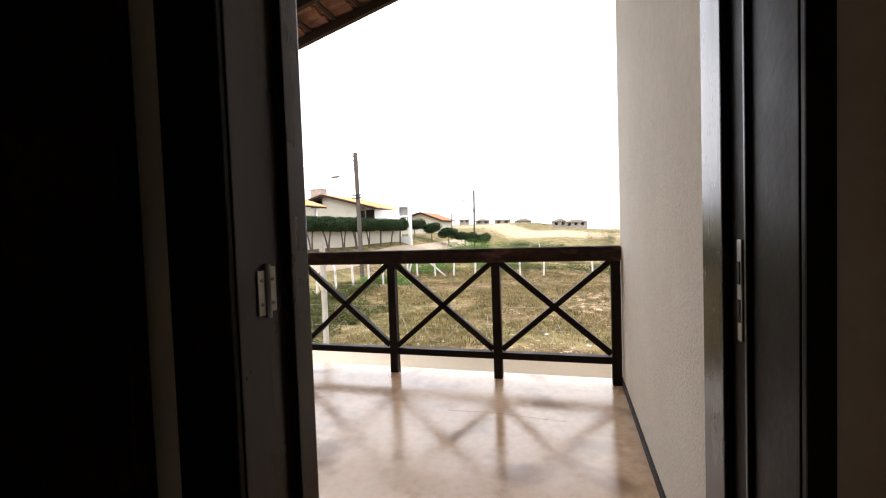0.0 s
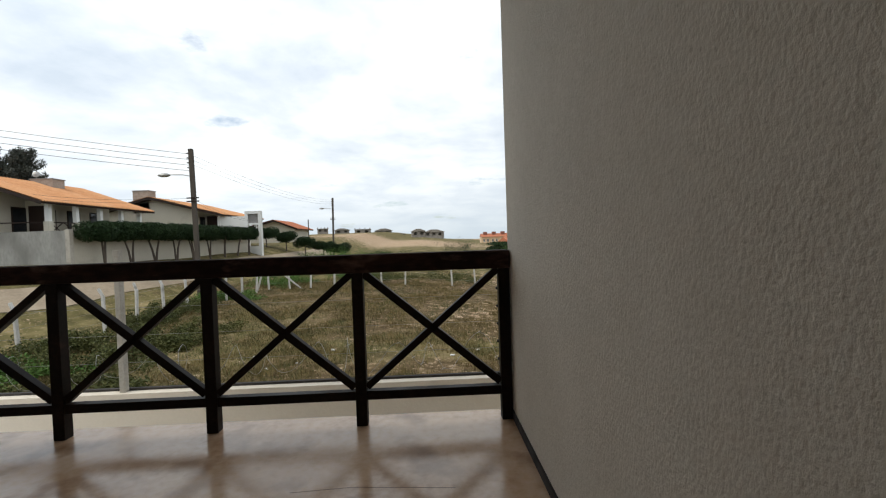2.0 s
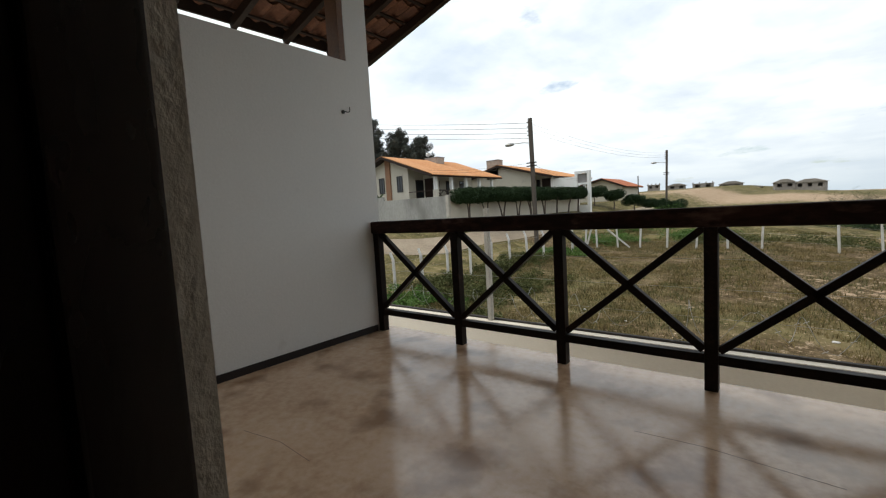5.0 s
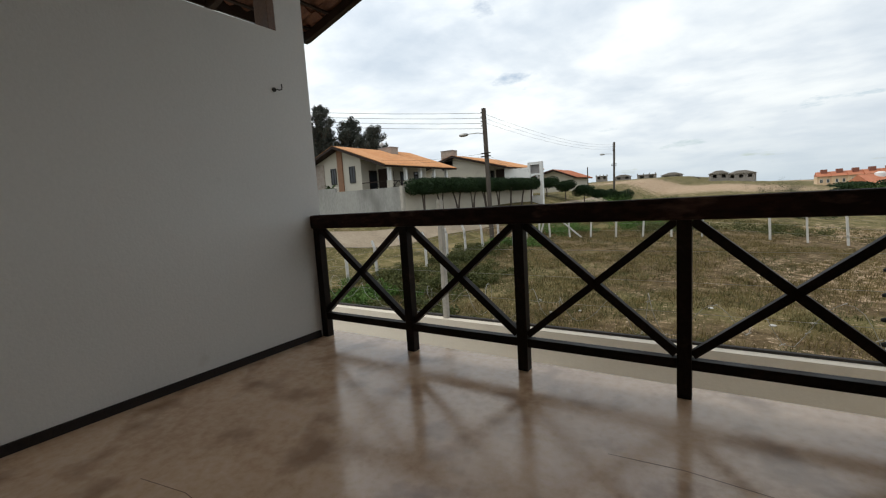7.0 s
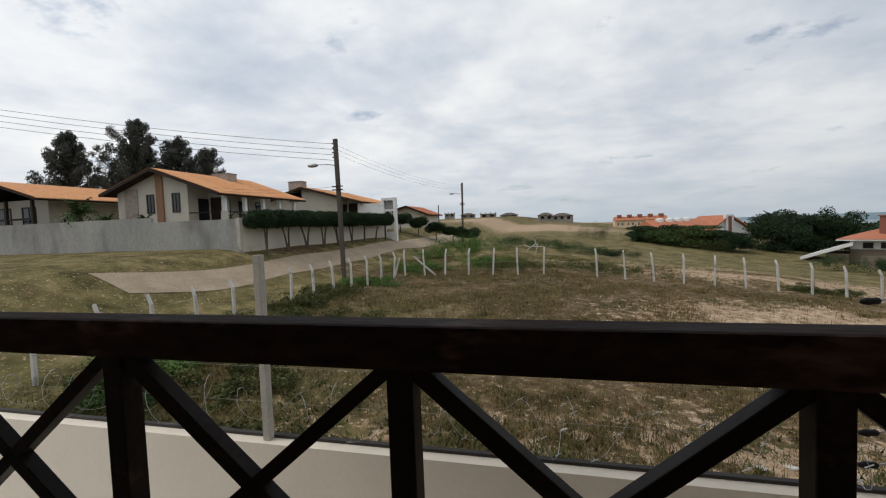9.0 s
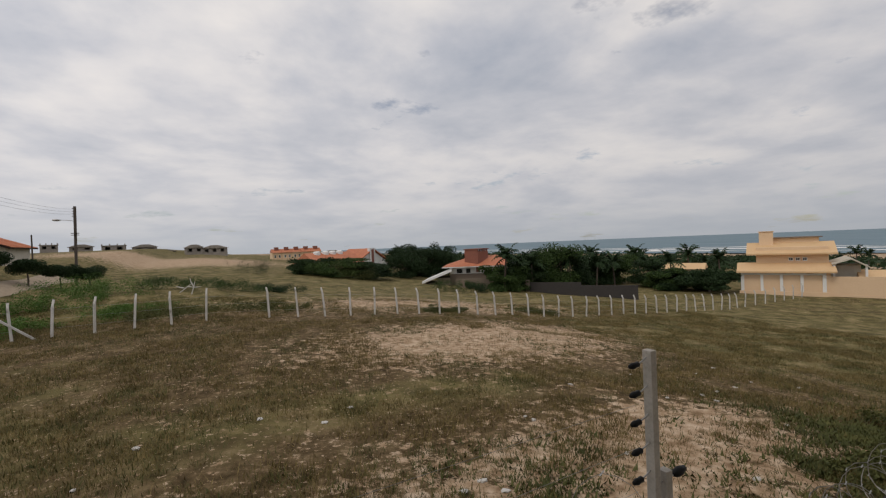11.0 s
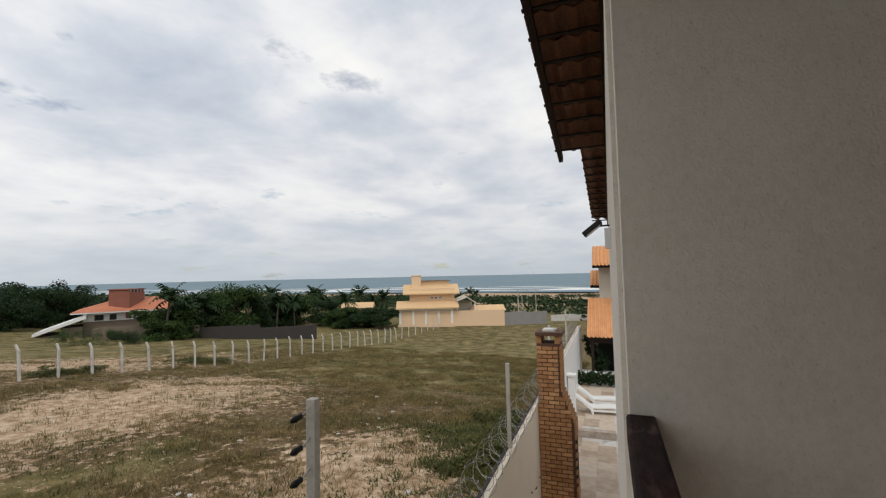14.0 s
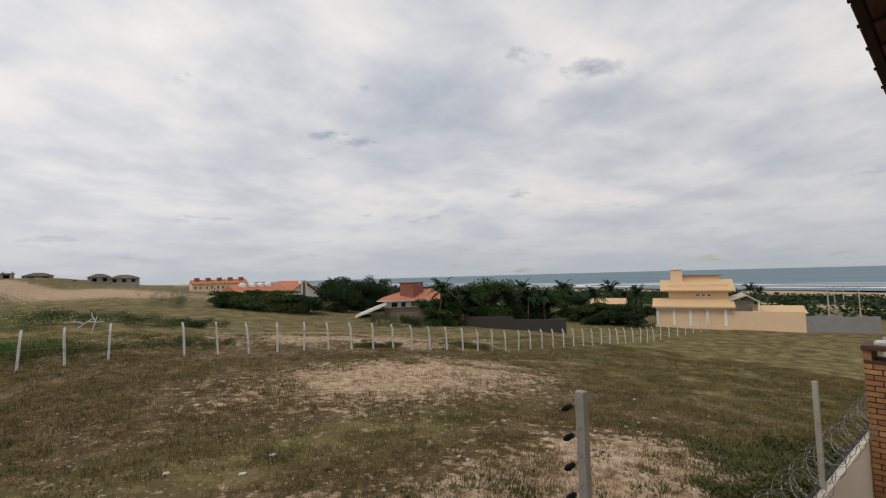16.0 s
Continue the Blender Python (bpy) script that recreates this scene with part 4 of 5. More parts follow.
def gable_house(name, x0, xr, x1, y0, y1, zf, ze0, zr, ze1, label, wall, roof, veranda=0.0, stone=False, chimney=None):
    """A house whose gable faces -y: eaves at x0 and x1, ridge at xr, floor zf."""
    t = thing(name, (0, 0, 0), label, "house", "houses along the street")
    wx0, wx1 = x0 + 0.8, x1 - 0.7 - veranda

    def under(x):
        return (ze0 + (zr - ze0) * (x - x0) / (xr - x0) if x < xr else ze1 + (zr - ze1) * (x1 - x) / (x1 - xr)) - 0.16
    bm = bmesh.new()
    prism(bm, [(wx0, zf - 3), (wx1, zf - 3), (wx1, under(wx1)), (xr, under(xr)), (wx0, under(wx0))], "y", y0 + 0.9, y1 - 0.6)
    part("wall", bm, wall, t)
    tiled("roof", x0, ze0, xr, zr, y0, y1, roof, t)
    tiled("roof", x1, ze1, xr, zr, y0, y1, roof, t)
    for a, b in (((x0, ze0), (xr, zr)), ((x1, ze1), (xr, zr))):
        bm = bmesh.new()
        bar(bm, (a[0], y0 - 0.02, a[1] - 0.07), (b[0], y0 - 0.02, b[1] - 0.07), 0.05, 0.22)
        part("barge_board", bm, M["beam"], t)
    yw = y0 + 0.9
    if stone:
        part("pilaster", boxes(((xr - 0.35, yw - 0.14, zf - 1), (xr + 0.3, yw, under(xr) - 0.1))), M["pilaster"], t, "brown brick pilaster")
        part("pilaster", boxes(((xr - 3.6, yw - 0.08, zf - 1), (xr - 2.3, yw, under(xr - 3.6)))), M["stone"], t, "grey stone panel")
    for c in (-1.4, 1.1) if stone else ():
        window(t, (xr + c, zf + 1.0), (xr + c + 0.75, zf + 2.55), yw, M["iron"])
    if veranda:
        part("veranda_floor", boxes(((wx1, yw, zf - 0.2), (x1 - 0.25, y1 - 0.6, zf))), wall, t)
        yy = [yw + 0.3 + k * (y1 - yw - 1.6) / 4 for k in range(5)]
        for y in yy:
            c = part("column", boxes(((x1 - 0.75, y - 0.14, zf), (x1 - 0.47, y + 0.14, ze1 + 0.05)), bevel=0.01), M["white"], t)
            part("foot", boxes(((x1 - 0.8, y - 0.19, zf - 0.6), (x1 - 0.42, y + 0.19, zf + 0.95))), M["offwhite"], c)
        for ya, yb in zip(yy, yy[1:]):
            r = part("railing", boxes(((x1 - 0.64, ya + 0.15, zf + 0.86), (x1 - 0.56, yb - 0.15, zf + 0.94)), ((x1 - 0.64, ya + 0.15, zf + 0.1), (x1 - 0.56, yb - 0.15, zf + 0.16))), M["beam"], t)
            bm = bmesh.new()
            n = 2
            for k in range(n):
                p, q = ya + (yb - ya) * k / n, ya + (yb - ya) * (k + 1) / n
                bar(bm, (x1 - 0.6, p + 0.1, zf + 0.14), (x1 - 0.6, q - 0.05, zf + 0.88), 0.05, 0.05)
                bar(bm, (x1 - 0.6, p + 0.1, zf + 0.88), (x1 - 0.6, q - 0.05, zf + 0.14), 0.045, 0.045)
            part("braces", bm, M["beam"], r)
        part("railing", boxes(((wx1, yw - 0.02, zf + 0.86), (x1 - 0.75, yw + 0.04, zf + 0.94)), ((wx1, yw - 0.02, zf + 0.1), (x1 - 0.75, yw + 0.04, zf + 0.16))), M["beam"], t)
        for k, y in enumerate(yy[:-1]):
            d = part("door", boxes(((wx1 - 0.02, y + 0.7, zf), (wx1 + 0.04, y + 2.0, zf + 2.1))), M["beam"], t)
            part("pane", boxes(((wx1 + 0.03, y + 0.8, zf + 0.3), (wx1 + 0.05, y + 1.9, zf + 2.0))), M["glass"], d)
        part("door", boxes(((wx1 + 0.3, yw + 2.0, zf), (wx1 + 1.6, yw + 2.1, zf + 2.2))), M["beam"], t)
        part("back_wall", boxes(((wx1, yw + 2.1, zf), (wx1 + 1.9, yw + 2.3, ze1 + 0.4))), wall, t)
    if chimney:
        cx, cy, top = chimney
        c = part("chimney", boxes(((cx - 0.85, cy - 0.6, zr - 1.6), (cx + 0.85, cy + 0.6, top))), M["stone"], t, "grey stone water tank housing")
        part("cap", boxes(((cx - 0.9, cy - 0.65, top), (cx + 0.9, cy + 0.65, top + 0.08))), M["grey"], c)
    return t


def street():
    gable_house("house", -33.2, -28.0, -21.7, 26.6, 38.5, 2.25, 4.9, 6.72, 4.45, "cream bungalow with orange tile roof and veranda", M["offwhite"], M["tile_orange"], 3.0, True, (-27.4, 34.0, 6.95))
    h = gable_house("house", -33.0, -26.0, -18.6, 44.5, 57.0, 2.3, 4.6, 6.5, 4.5, "cream bungalow with orange tile roof behind clipped trees", M["offwhite"], M["tile_orange"], 2.4, False, (-27.3, 46.0, 7.3))
    gable_house("house", -26.5, -21.2, -17.4, 68.0, 78.0, 1.2, 3.6, 4.9, 3.4, "low house with red tile roof and pale walls", M["offwhite"], M["tile_red"])
    t = thing("satellite_dish", (-28.1, 33.8, 7.03), "small grey satellite dish on the tank housing", "dish")
    bm = bmesh.new()
    bmesh.ops.create_cone(bm, cap_ends=True, segments=14, radius1=0.26, radius2=0.05, depth=0.1, matrix=pose(0, -0.05, 0.42, 70, 0, 20))
    part("dish", bm, M["galv"], t)
    bm = bmesh.new()
    tube(bm, [(0, 0, 0), (0, 0, 0.4)], 0.03, 6)
    part("mast", bm, M["galv"], t)
    # long low house farther along the street
    t = thing("house", (0, 0, 0), "long house with orange tile roof and open wooden porch", "house", "houses along the street")
    tiled("roof", -36.2, 4.7, -41.5, 6.3, 24.0, 36.0, M["tile_orange"], t)
    tiled("roof", -47.0, 4.6, -41.5, 6.3, 24.0, 36.0, M["tile_orange"], t)
    part("wall", boxes(((-46.0, 26.5, -1), (-38.6, 35.5, 4.9))), M["offwhite"], t)
    for x in (-45.5, -43.0, -40.5, -37.6):
        part("post", boxes(((x - 0.1, 24.6, 0), (x + 0.1, 24.8, 4.7))), M["beam"], t)
    for z in (2.3, 3.1):
        part("rail", boxes(((-45.6, 24.66, z), (-37.5, 24.76, z + 0.16))), M["beam"], t)
    for x in (-44.5, -41.6):
        window(t, (x, 2.2), (x + 1.6, 4.3), 26.5, M["beam"])
    # walls along the street
    structure("wall_street", boxes(((-60.0, 23.9, -1.5), (-25.2, 24.1, 2.72)), ((-25.2, 23.9, -1.5), (-18.1, 24.1, 2.38))), M["wall_stain"], "tall grey rendered street wall with water stains", "wall")
    structure("wall_street", boxes(((-18.1, 23.85, -1.5), (-17.85, 24.15, 2.45))), M["concrete"], "white corner pier of the street wall", "wall")
    bm = bmesh.new()
    m = pose(-18.15, 24.1, 0, 0, 0, -5.7)
    box(bm, (-0.1, 0, -1.5), (0.1, 21.0, 2.2), m)
    structure("wall_street", bm, M["offwhite"], "cream rendered street wall behind clipped trees", "wall")
    # gate tower with framed openings
    t = thing("gate_tower", (-15.4, 45.3, ground(-15.4, 45.3)), "white gate tower with framed openings and grey panel", "gate")
    part("tower", boxes(((-0.85, -0.2, -0.5), (-0.55, 0.3, 4.6)), ((0.55, -0.2, -0.5), (0.85, 0.3, 4.6)), ((-0.55, -0.2, 4.3), (0.55, 0.3, 4.6)), ((-0.55, -0.2, 1.9), (0.55, 0.3, 2.2)), ((-0.55, -0.2, 3.1), (0.55, 0.3, 3.3)), ((-0.55, -0.2, -0.5), (0.55, 0.3, 0.8))), M["white"], t)
    part("panel", boxes(((-0.55, 0.0, 3.3), (0.55, 0.1, 4.3))), M["grey"], t, "grey panel")
    part("letterbox", boxes(((-0.5, -0.1, 2.25), (0.2, 0.1, 2.9))), M["iron"], t)
    part("side_wall", boxes(((-4.0, 0.3, -0.5), (-0.85, 0.5, 4.1))), M["white"], t)


def utility_pole(x, y, height, tilt, name_label):
    z = ground(x, y)
    t = thing("utility_pole", (x, y, z), name_label, "utility pole", "utility poles along the road")
    t.matrix_basis = pose(x, y, z, 0, tilt, 0)
    bm = bmesh.new()
    bar(bm, (0, 0, -0.5), (0, 0, height), 0.24, 0.2, 0.02)
    part("pole", bm, M["pole"], t)
    for k in range(4):
        bm = bmesh.new()
        tube(bm, [(-0.14, 0, height - 0.25 - 0.28 * k), (-0.26, 0, height - 0.25 - 0.28 * k)], [0.05, 0.035], 8)
        part("insulator", bm, M["grey"], t)
    bm = bmesh.new()
    tube(bm, [(-0.1, 0, height - 1.6), (-0.5, -0.1, height - 1.52), (-1.2, -0.2, height - 1.5)], 0.028, 6)
    arm = part("lamp_arm", bm, M["galv"], t)
    bm = bmesh.new()
    bmesh.ops.create_uvsphere(bm, u_segments=10, v_segments=6, radius=0.5, matrix=Matrix.Translation((-1.5, -0.22, height - 1.52)) @ Matrix.Diagonal((0.75, 0.3, 0.24, 1)))
    part("lamp_head", bm, M["galv"], arm, "grey street lamp head", True)
    for k, dz in enumerate((-2.9, -3.1)):
        bm = bmesh.new()
        bar(bm, (-0.35, -0.12, height + dz), (0.35, -0.12, height + dz), 0.07, 0.07)
        part("crossarm", bm, M["beam"], t)
    return z + height


def wire_run(a, b, sag, count, drop, label):
    t = thing("power_line", a, label, "cable")
    for k in range(count):
        bm = bmesh.new()
        pts = []
        for j in range(13):
            s = j / 12
            pts.append(((b[0] - a[0]) * s, (b[1] - a[1]) * s, (b[2] - a[2]) * s - 4 * sag * s * (1 - s) - drop * k))
        tube(bm, pts, 0.012 if drop > 0.3 else 0.007, 4)
        part("cable", bm, M["rubber"], t)


def poles():
    top1 = utility_pole(-10.2, 23.5, 8.95, -1.0, "tall weathered timber utility pole with street lamp")
    top2 = utility_pole(-10.1, 60.3, 8.55, 1.0, "weathered timber utility pole with street lamp farther along the road")
    wire_run((-10.45, 23.5, top1 - 0.3), (-45.0, 11.0, top1 + 5.6), 0.7, 4, 0.33, "four sagging overhead power cables")
    wire_run((-10.45, 23.5, top1 - 0.3), (-10.35, 60.3, top2 - 0.3), 0.6, 3, 0.28, "sagging overhead power cables between poles")
    wire_run((-10.45, 23.5, top1 - 2.9), (-30.0, 30.0, 6.3), 0.5, 2, 0.2, "thin service cables from pole to house")
    wire_run((-10.45, 23.5, top1 - 2.9), (-15.0, 45.5, 3.9), 0.4, 2, 0.15, "thin service cables from pole to gate")
    t = thing("utility_pole", (-14.0, 62.0, ground(-14, 62)), "thin weathered pole by the low house", "utility pole")
    bm = bmesh.new()
    tube(bm, [(0, 0, -0.3), (0, 0, 4.2)], [0.09, 0.07], 7)
    part("pole", bm, M["pole"], t)


def far_houses():
    # unfinished block houses on the ridge
    for k, (az, up, w, h) in enumerate(((-13.2, 1.42, 5.2, 2.0), (-10.8, 1.30, 7.2, 2.3), (-8.2, 1.12, 8.0, 2.6), (-5.5, 1.04, 8.4, 2.9), (-3.6, 0.66, 6.0, 1.3), (-0.9, 0.75, 6.6, 3.6), (1.1, 0.62, 9.4, 3.5), (14.5, -0.35, 9.0, 2.2))):
        r, w, h = 180, 0.8 * w, 0.8 * h
        x, y = 2.8 + r * math.sin(radians(az)), -1.7 + r * math.cos(radians(az))
        t = thing("unfinished_house", (x, y, 1.25 + r * math.tan(radians(up - 0.12)) - h * 0.4), "small unfinished grey block house on the ridge", "house", "unfinished houses on the ridge")
        t.rotation_euler = (0, 0, radians(-az + 9 * math.sin(3.0 * k)))
        flat = k in (0, 2)
        top = h if flat else h * 0.72
        n = 2 if w < 7 else 3
        step = w / n
        bm = boxes(((-w / 2, 4.0, -1.5), (w / 2, 5, top)), ((-w / 2, 0, -1.5), (w / 2, 0.25, top * 0.3)), ((-w / 2, 0, top * 0.82), (w / 2, 0.25, top)), ((-w / 2, 0.25, -1.5), (-w / 2 + 0.25, 4.0, top)), ((w / 2 - 0.25, 0.25, -1.5), (w / 2, 4.0, top)))
        for j in range(n + 1):
            c = -w / 2 + step * j
            box(bm, (max(-w / 2, c - step * 0.28), 0, top * 0.3), (min(w / 2, c + step * 0.28), 0.25, top * 0.82))
        part("wall", bm, M["blockwork"], t)
        bm = bmesh.new()
        if flat:
            box(bm, (-w / 2 - 0.2, -0.2, top), (w / 2 + 0.2, 5.2, top + 0.15))
            for j in range(4):
                box(bm, (-w / 2 + w * j / 3.2, 0, top + 0.15), (-w / 2 + w * j / 3.2 + 0.3, 0.3, top + 0.6))
        else:
            prism(bm, [(-w / 2 - 0.5, top), (w / 2 + 0.5, top), (w * 0.16, h + 0.25), (-w * 0.16, h + 0.25)], "y", -0.4, 5.4)
        part("roof", bm, M["blockwork"], t)
    # terrace of orange-roofed houses
    for k in range(5):
        az, r = 7.9 + 1.15 * k, 205
        x, y = 2.8 + r * math.sin(radians(az)), -1.7 + r * math.cos(radians(az))
        t = thing("row_house", (x, y, -1.7), "pale row house with orange tile roof and water tank", "house", "row houses beyond the field")
        part("wall", boxes(((-2.1, 0, -1.5), (2.1, 6, 2.9))), M["yellow"], t)
        part("roof", prism(bmesh.new(), [(-0.6, 2.6), (6.6, 2.6), (3, 4.2)], "x", -2.15, 2.15), M["tile_red"], t)
        part("tank", boxes(((-0.8, 1.5, 3.6), (0.9, 3.5, 5.0))), M["redbrick"], t)
        for c in (-1.2, 0.6):
            window(t, (c, 0.3), (c + 0.8, 1.6), 0.0, M["white"])
    # white house with red roof and tall chimney
    x, y = 33.5, 88.0
    z = ground(x, y)
    t = thing("house", (x, y, z), "white house with red tile roof, tall chimney and white tanks", "house", turn=18)
    top = 1.9 - z
    part("wall", prism(bmesh.new(), [(-4, -1), (4, -1), (4, top - 3.4), (0.0, top - 0.9), (-4, top - 3.4)], "y", 0, 8), M["white"], t)
    bm = bmesh.new()
    box(bm, (-13, -1, -1), (-4, 7, top - 3.0))
    part("wing", bm, M["offwhite"], t)
    part("roof", prism(bmesh.new(), [(-1.5, top - 3.1), (8.2, top - 3.1), (3.4, top - 0.9)], "x", -14, -3.2), M["tile_red"], t)
    part("roof", prism(bmesh.new(), [(-4.8, top - 3.7), (0, top - 0.7), (4.8, top - 3.7), (4.8, top - 3.5), (0, top - 0.45), (-4.8, top - 3.5)], "y", -0.5, 8.5), M["tile_red"], t)
    c = part("chimney", boxes(((-1.0, -0.5, -1), (0.4, 0.3, top - 0.4))), M["white"], t)
    part("inset", boxes(((-0.6, -0.56, top - 4), (0.0, -0.5, top - 0.7))), M["redbrick"], c)
    for k, dx in enumerate((-9.5, -7.8, -6.2, -11.4)):
        bm = bmesh.new()
        tube(bm, [(dx, 3, top - 1.8), (dx, 3, top - 0.8), (dx, 3, top - 0.6)], [0.75, 0.7, 0.3], 12)
        part("water_tank", bm, M["white"], t)


def red_house():
    x, y = 41.0, 59.0
    z = ground(x, y)
    t = thing("house", (x, y, z), "house with red tile hip roof and brick chimney block", "house", turn=-35)
    up = -z
    part("wall", boxes(((-4.6, -1, -1), (4.4, 7, up - 3.2))), M["brownwall"], t, "brown rendered lower wall")
    part("wall", boxes(((-4.6, -1, up - 3.2), (4.4, 7, up - 1.9))), M["white"], t)
    bm = bmesh.new()
    lo = [bm.verts.new(p) for p in ((-5.8, -2, up - 2.0), (5.4, -2, up - 2.0), (5.4, 8, up - 2.0), (-5.8, 8, up - 2.0))]
    hi = [bm.verts.new(p) for p in ((-0.9, 3, up - 0.45), (3.0, 3, up - 0.45))]
    for f in ((lo[0], lo[1], hi[1], hi[0]), (lo[1], lo[2], hi[1]), (lo[2], lo[3], hi[0], hi[1]), (lo[3], lo[0], hi[0]), tuple(reversed(lo))):
        bm.faces.new(f)
    part("roof", bm, M["tile_red"], t)
    part("eave", boxes(((-5.75, -1.98, up - 2.16), (5.35, 7.95, up - 2.03))), M["white"], t)
    # brick block seen on its corner, with a row of small openings under its cap
    m = pose(0.0, -1.2, 0.0, 0, 0, -28)
    bm = bmesh.new()
    box(bm, (-2.5, 0, up - 3), (0, 3.4, up + 0.28), m)
    c = part("chimney_block", bm, M["redbrick"], t, "red brick chimney block")
    for k in range(5):
        part("pier", box(bmesh.new(), (-0.22, 0.05 + 0.74 * k, up + 0.28), (-0.02, 0.32 + 0.74 * k, up + 0.62), m), M["redbrick"], c)
    part("back_pier", box(bmesh.new(), (-2.48, 0.02, up + 0.28), (-2.2, 3.3, up + 0.62), m), M["redbrick"], c)
    part("back_pier", box(bmesh.new(), (-2.2, 0.02, up + 0.28), (-0.24, 0.24, up + 0.62), m), M["redbrick"], c)
    part("cap", box(bmesh.new(), (-2.62, -0.12, up + 0.62), (0.12, 3.52, up + 0.74), m), M["redbrick"], c)
    window(t, (-3.5, up - 3.1), (-2.6, up - 2.4), -1.0, M["iron"])
    window(t, (-2.0, up - 3.1), (-1.3, up - 2.4), -1.0, M["iron"])
    # lean-to roof
    bm = bmesh.new()
    prism(bm, [(-9.0, up - 4.5), (-4.2, up - 2.7), (-4.2, up - 2.3), (-9.0, up - 4.15)], "y", -2.5, 4)
    part("lean_to", bm, M["white"], t)
    part("lean_to_wall", boxes(((-8.6, -1.8, -1), (-4.6, 3.5, up - 4.5)), ((-6.6, -1.8, up - 4.5), (-4.6, 3.5, up - 3.7))), M["brownwall"], t)


def garden_walls():
    def run(name, pts, h, mat, label):
        for a, b in zip(pts, pts[1:]):
            n = max(1, round(math.hypot(b[0] - a[0], b[1] - a[1]) / 6))
            bm = bmesh.new()
            for k in range(n):
                p = [a[i] + (b[i] - a[i]) * k / n for i in (0, 1)]
                q = [a[i] + (b[i] - a[i]) * (k + 1) / n for i in (0, 1)]
                z = min(ground(*p), ground(*q))
                bar(bm, (*p, z + h / 2 - 0.25), (*q, z + h / 2 - 0.25), 0.2, h + 0.5)
            structure(name, bm, mat, label, "wall")
    run("wall_garden", ((35.5, 57.0), (43.5, 49.5)), 1.7, M["brownwall"], "brown rendered garden wall")
    run("wall_garden", ((43.5, 49.5), (52.0, 37.8)), 1.9, M["darkwall"], "dark rendered garden wall")
    run("wall_garden", ((72.5, 24.8), (76.5, 17.2)), 2.8, M["yellow"], "peach painted garden wall")
    run("wall_garden", ((76.5, 17.2), (84.0, 11.0)), 2.4, M["grey"], "grey block garden wall")
    run("wall_garden", ((90.0, 11.0), (98.0, 2.0)), 1.4, M["whitepost"], "low white garden wall")


def peach_house():
    x, y = 70.4, 28.9
    z = ground(x, y)
    t = thing("house", (x, y, z), "peach two-storey house with stepped pale orange tile roofs", "house", turn=-66)
    t.scale = (0.93, 0.93, 1.0)
    top = 1.5 - z
    part("ground_floor", boxes(((-5.2, 0, -1.2), (5.0, 9, top - 5.4))), M["yellow"], t)
    g = part("portal", boxes(((-5.3, -0.25, -1.2), (-4.9, 0.0, top - 5.9)), ((-2.9, -0.25, -1.2), (-2.55, 0.0, top - 5.9)), ((-0.6, -0.25, -1.2), (-0.25, 0.0, top - 5.9)), ((1.7, -0.25, -1.2), (2.05, 0.0, top - 5.9)), ((4.1, -0.25, -1.2), (4.5, 0.0, top - 5.9)), ((-5.3, -0.25, top - 5.9), (4.5, 0.0, top - 5.6))), M["white"], t, "white framed garage bays")
    part("plinth", boxes(((-5.5, -0.4, -1.2), (4.8, -0.26, top - 8.1))), M["yellow"], t)
    part("upper_floor", boxes(((-3.4, 2.0, top - 5.4), (5.0, 9, top - 2.2))), M["yellow"], t)
    for a, b, c, d in (((-5.8, -0.9), top - 5.35, (5.6, 2.2), top - 4.3), ((-4.6, 0.9), top - 3.0, (5.9, 5.2), top - 1.55)):
        bm = bmesh.new()
        prism(bm, [(a[1], b), (c[1], d), (c[1], d - 0.2), (a[1], b - 0.22)], "x", a[0], c[0])
        part("roof", bm, M["tile_yellow"], t)
    part("top_storey", boxes(((-1.6, 5.0, top - 1.7), (4.2, 8.5, top - 1.0))), M["yellow"], t)
    part("top_roof", boxes(((-1.9, 4.6, top - 1.0), (4.6, 8.9, top - 0.86))), M["brownwall"], t)
    c = part("tower", boxes(((-3.0, 4.0, top - 3.0), (-1.2, 6.2, top))), M["yellow"], t)
    part("cap", boxes(((-3.1, 3.9, top - 0.02), (-1.1, 6.3, top + 0.08))), M["tile_yellow"], c)
    for k in range(3):
        window(t, (0.5 + k * 0.8, top - 4.1), (1.05 + k * 0.8, top - 3.6), 2.0, M["white"])
    # side porch
    bm = bmesh.new()
    prism(bm, [(5.2, top - 4.4), (7.2, top - 3.7), (9.0, top - 4.8), (9.0, top - 4.95), (7.2, top - 3.9), (5.2, top - 4.6)], "y", 0.5, 7)
    part("porch_roof", bm, M["offwhite"], t)
    for xx in (5.4, 8.7):
        part("porch_post", boxes(((xx - 0.12, 0.7, -1), (xx + 0.12, 0.95, top - 4.6))), M["white"], t)
    part("porch_wall", boxes(((5.0, 3.0, -1), (8.4, 6.5, top - 4.7))), M["offwhite"], t)
    for xx, yy, w in ((-13.5, 9.0, 6.0), (10.5, 1.5, 5.5)):
        hx, hy = x + xx * math.cos(radians(-66)) - yy * math.sin(radians(-66)), y + xx * math.sin(radians(-66)) + yy * math.cos(radians(-66))
        zz = ground(hx, hy) + 0.7
        s = thing("shed", (hx, hy, zz), "low outbuilding with pale orange tile roof", "house", turn=-66)
        part("wall", boxes(((-w / 2, 0, -1.3), (w / 2, 4, 1.9))), M["yellow"], s)
        part("roof", prism(bmesh.new(), [(-0.5, 1.8), (4.5, 1.8), (2.0, 2.7)], "x", -w / 2 - 0.3, w / 2 + 0.3), M["tile_yellow"], s)


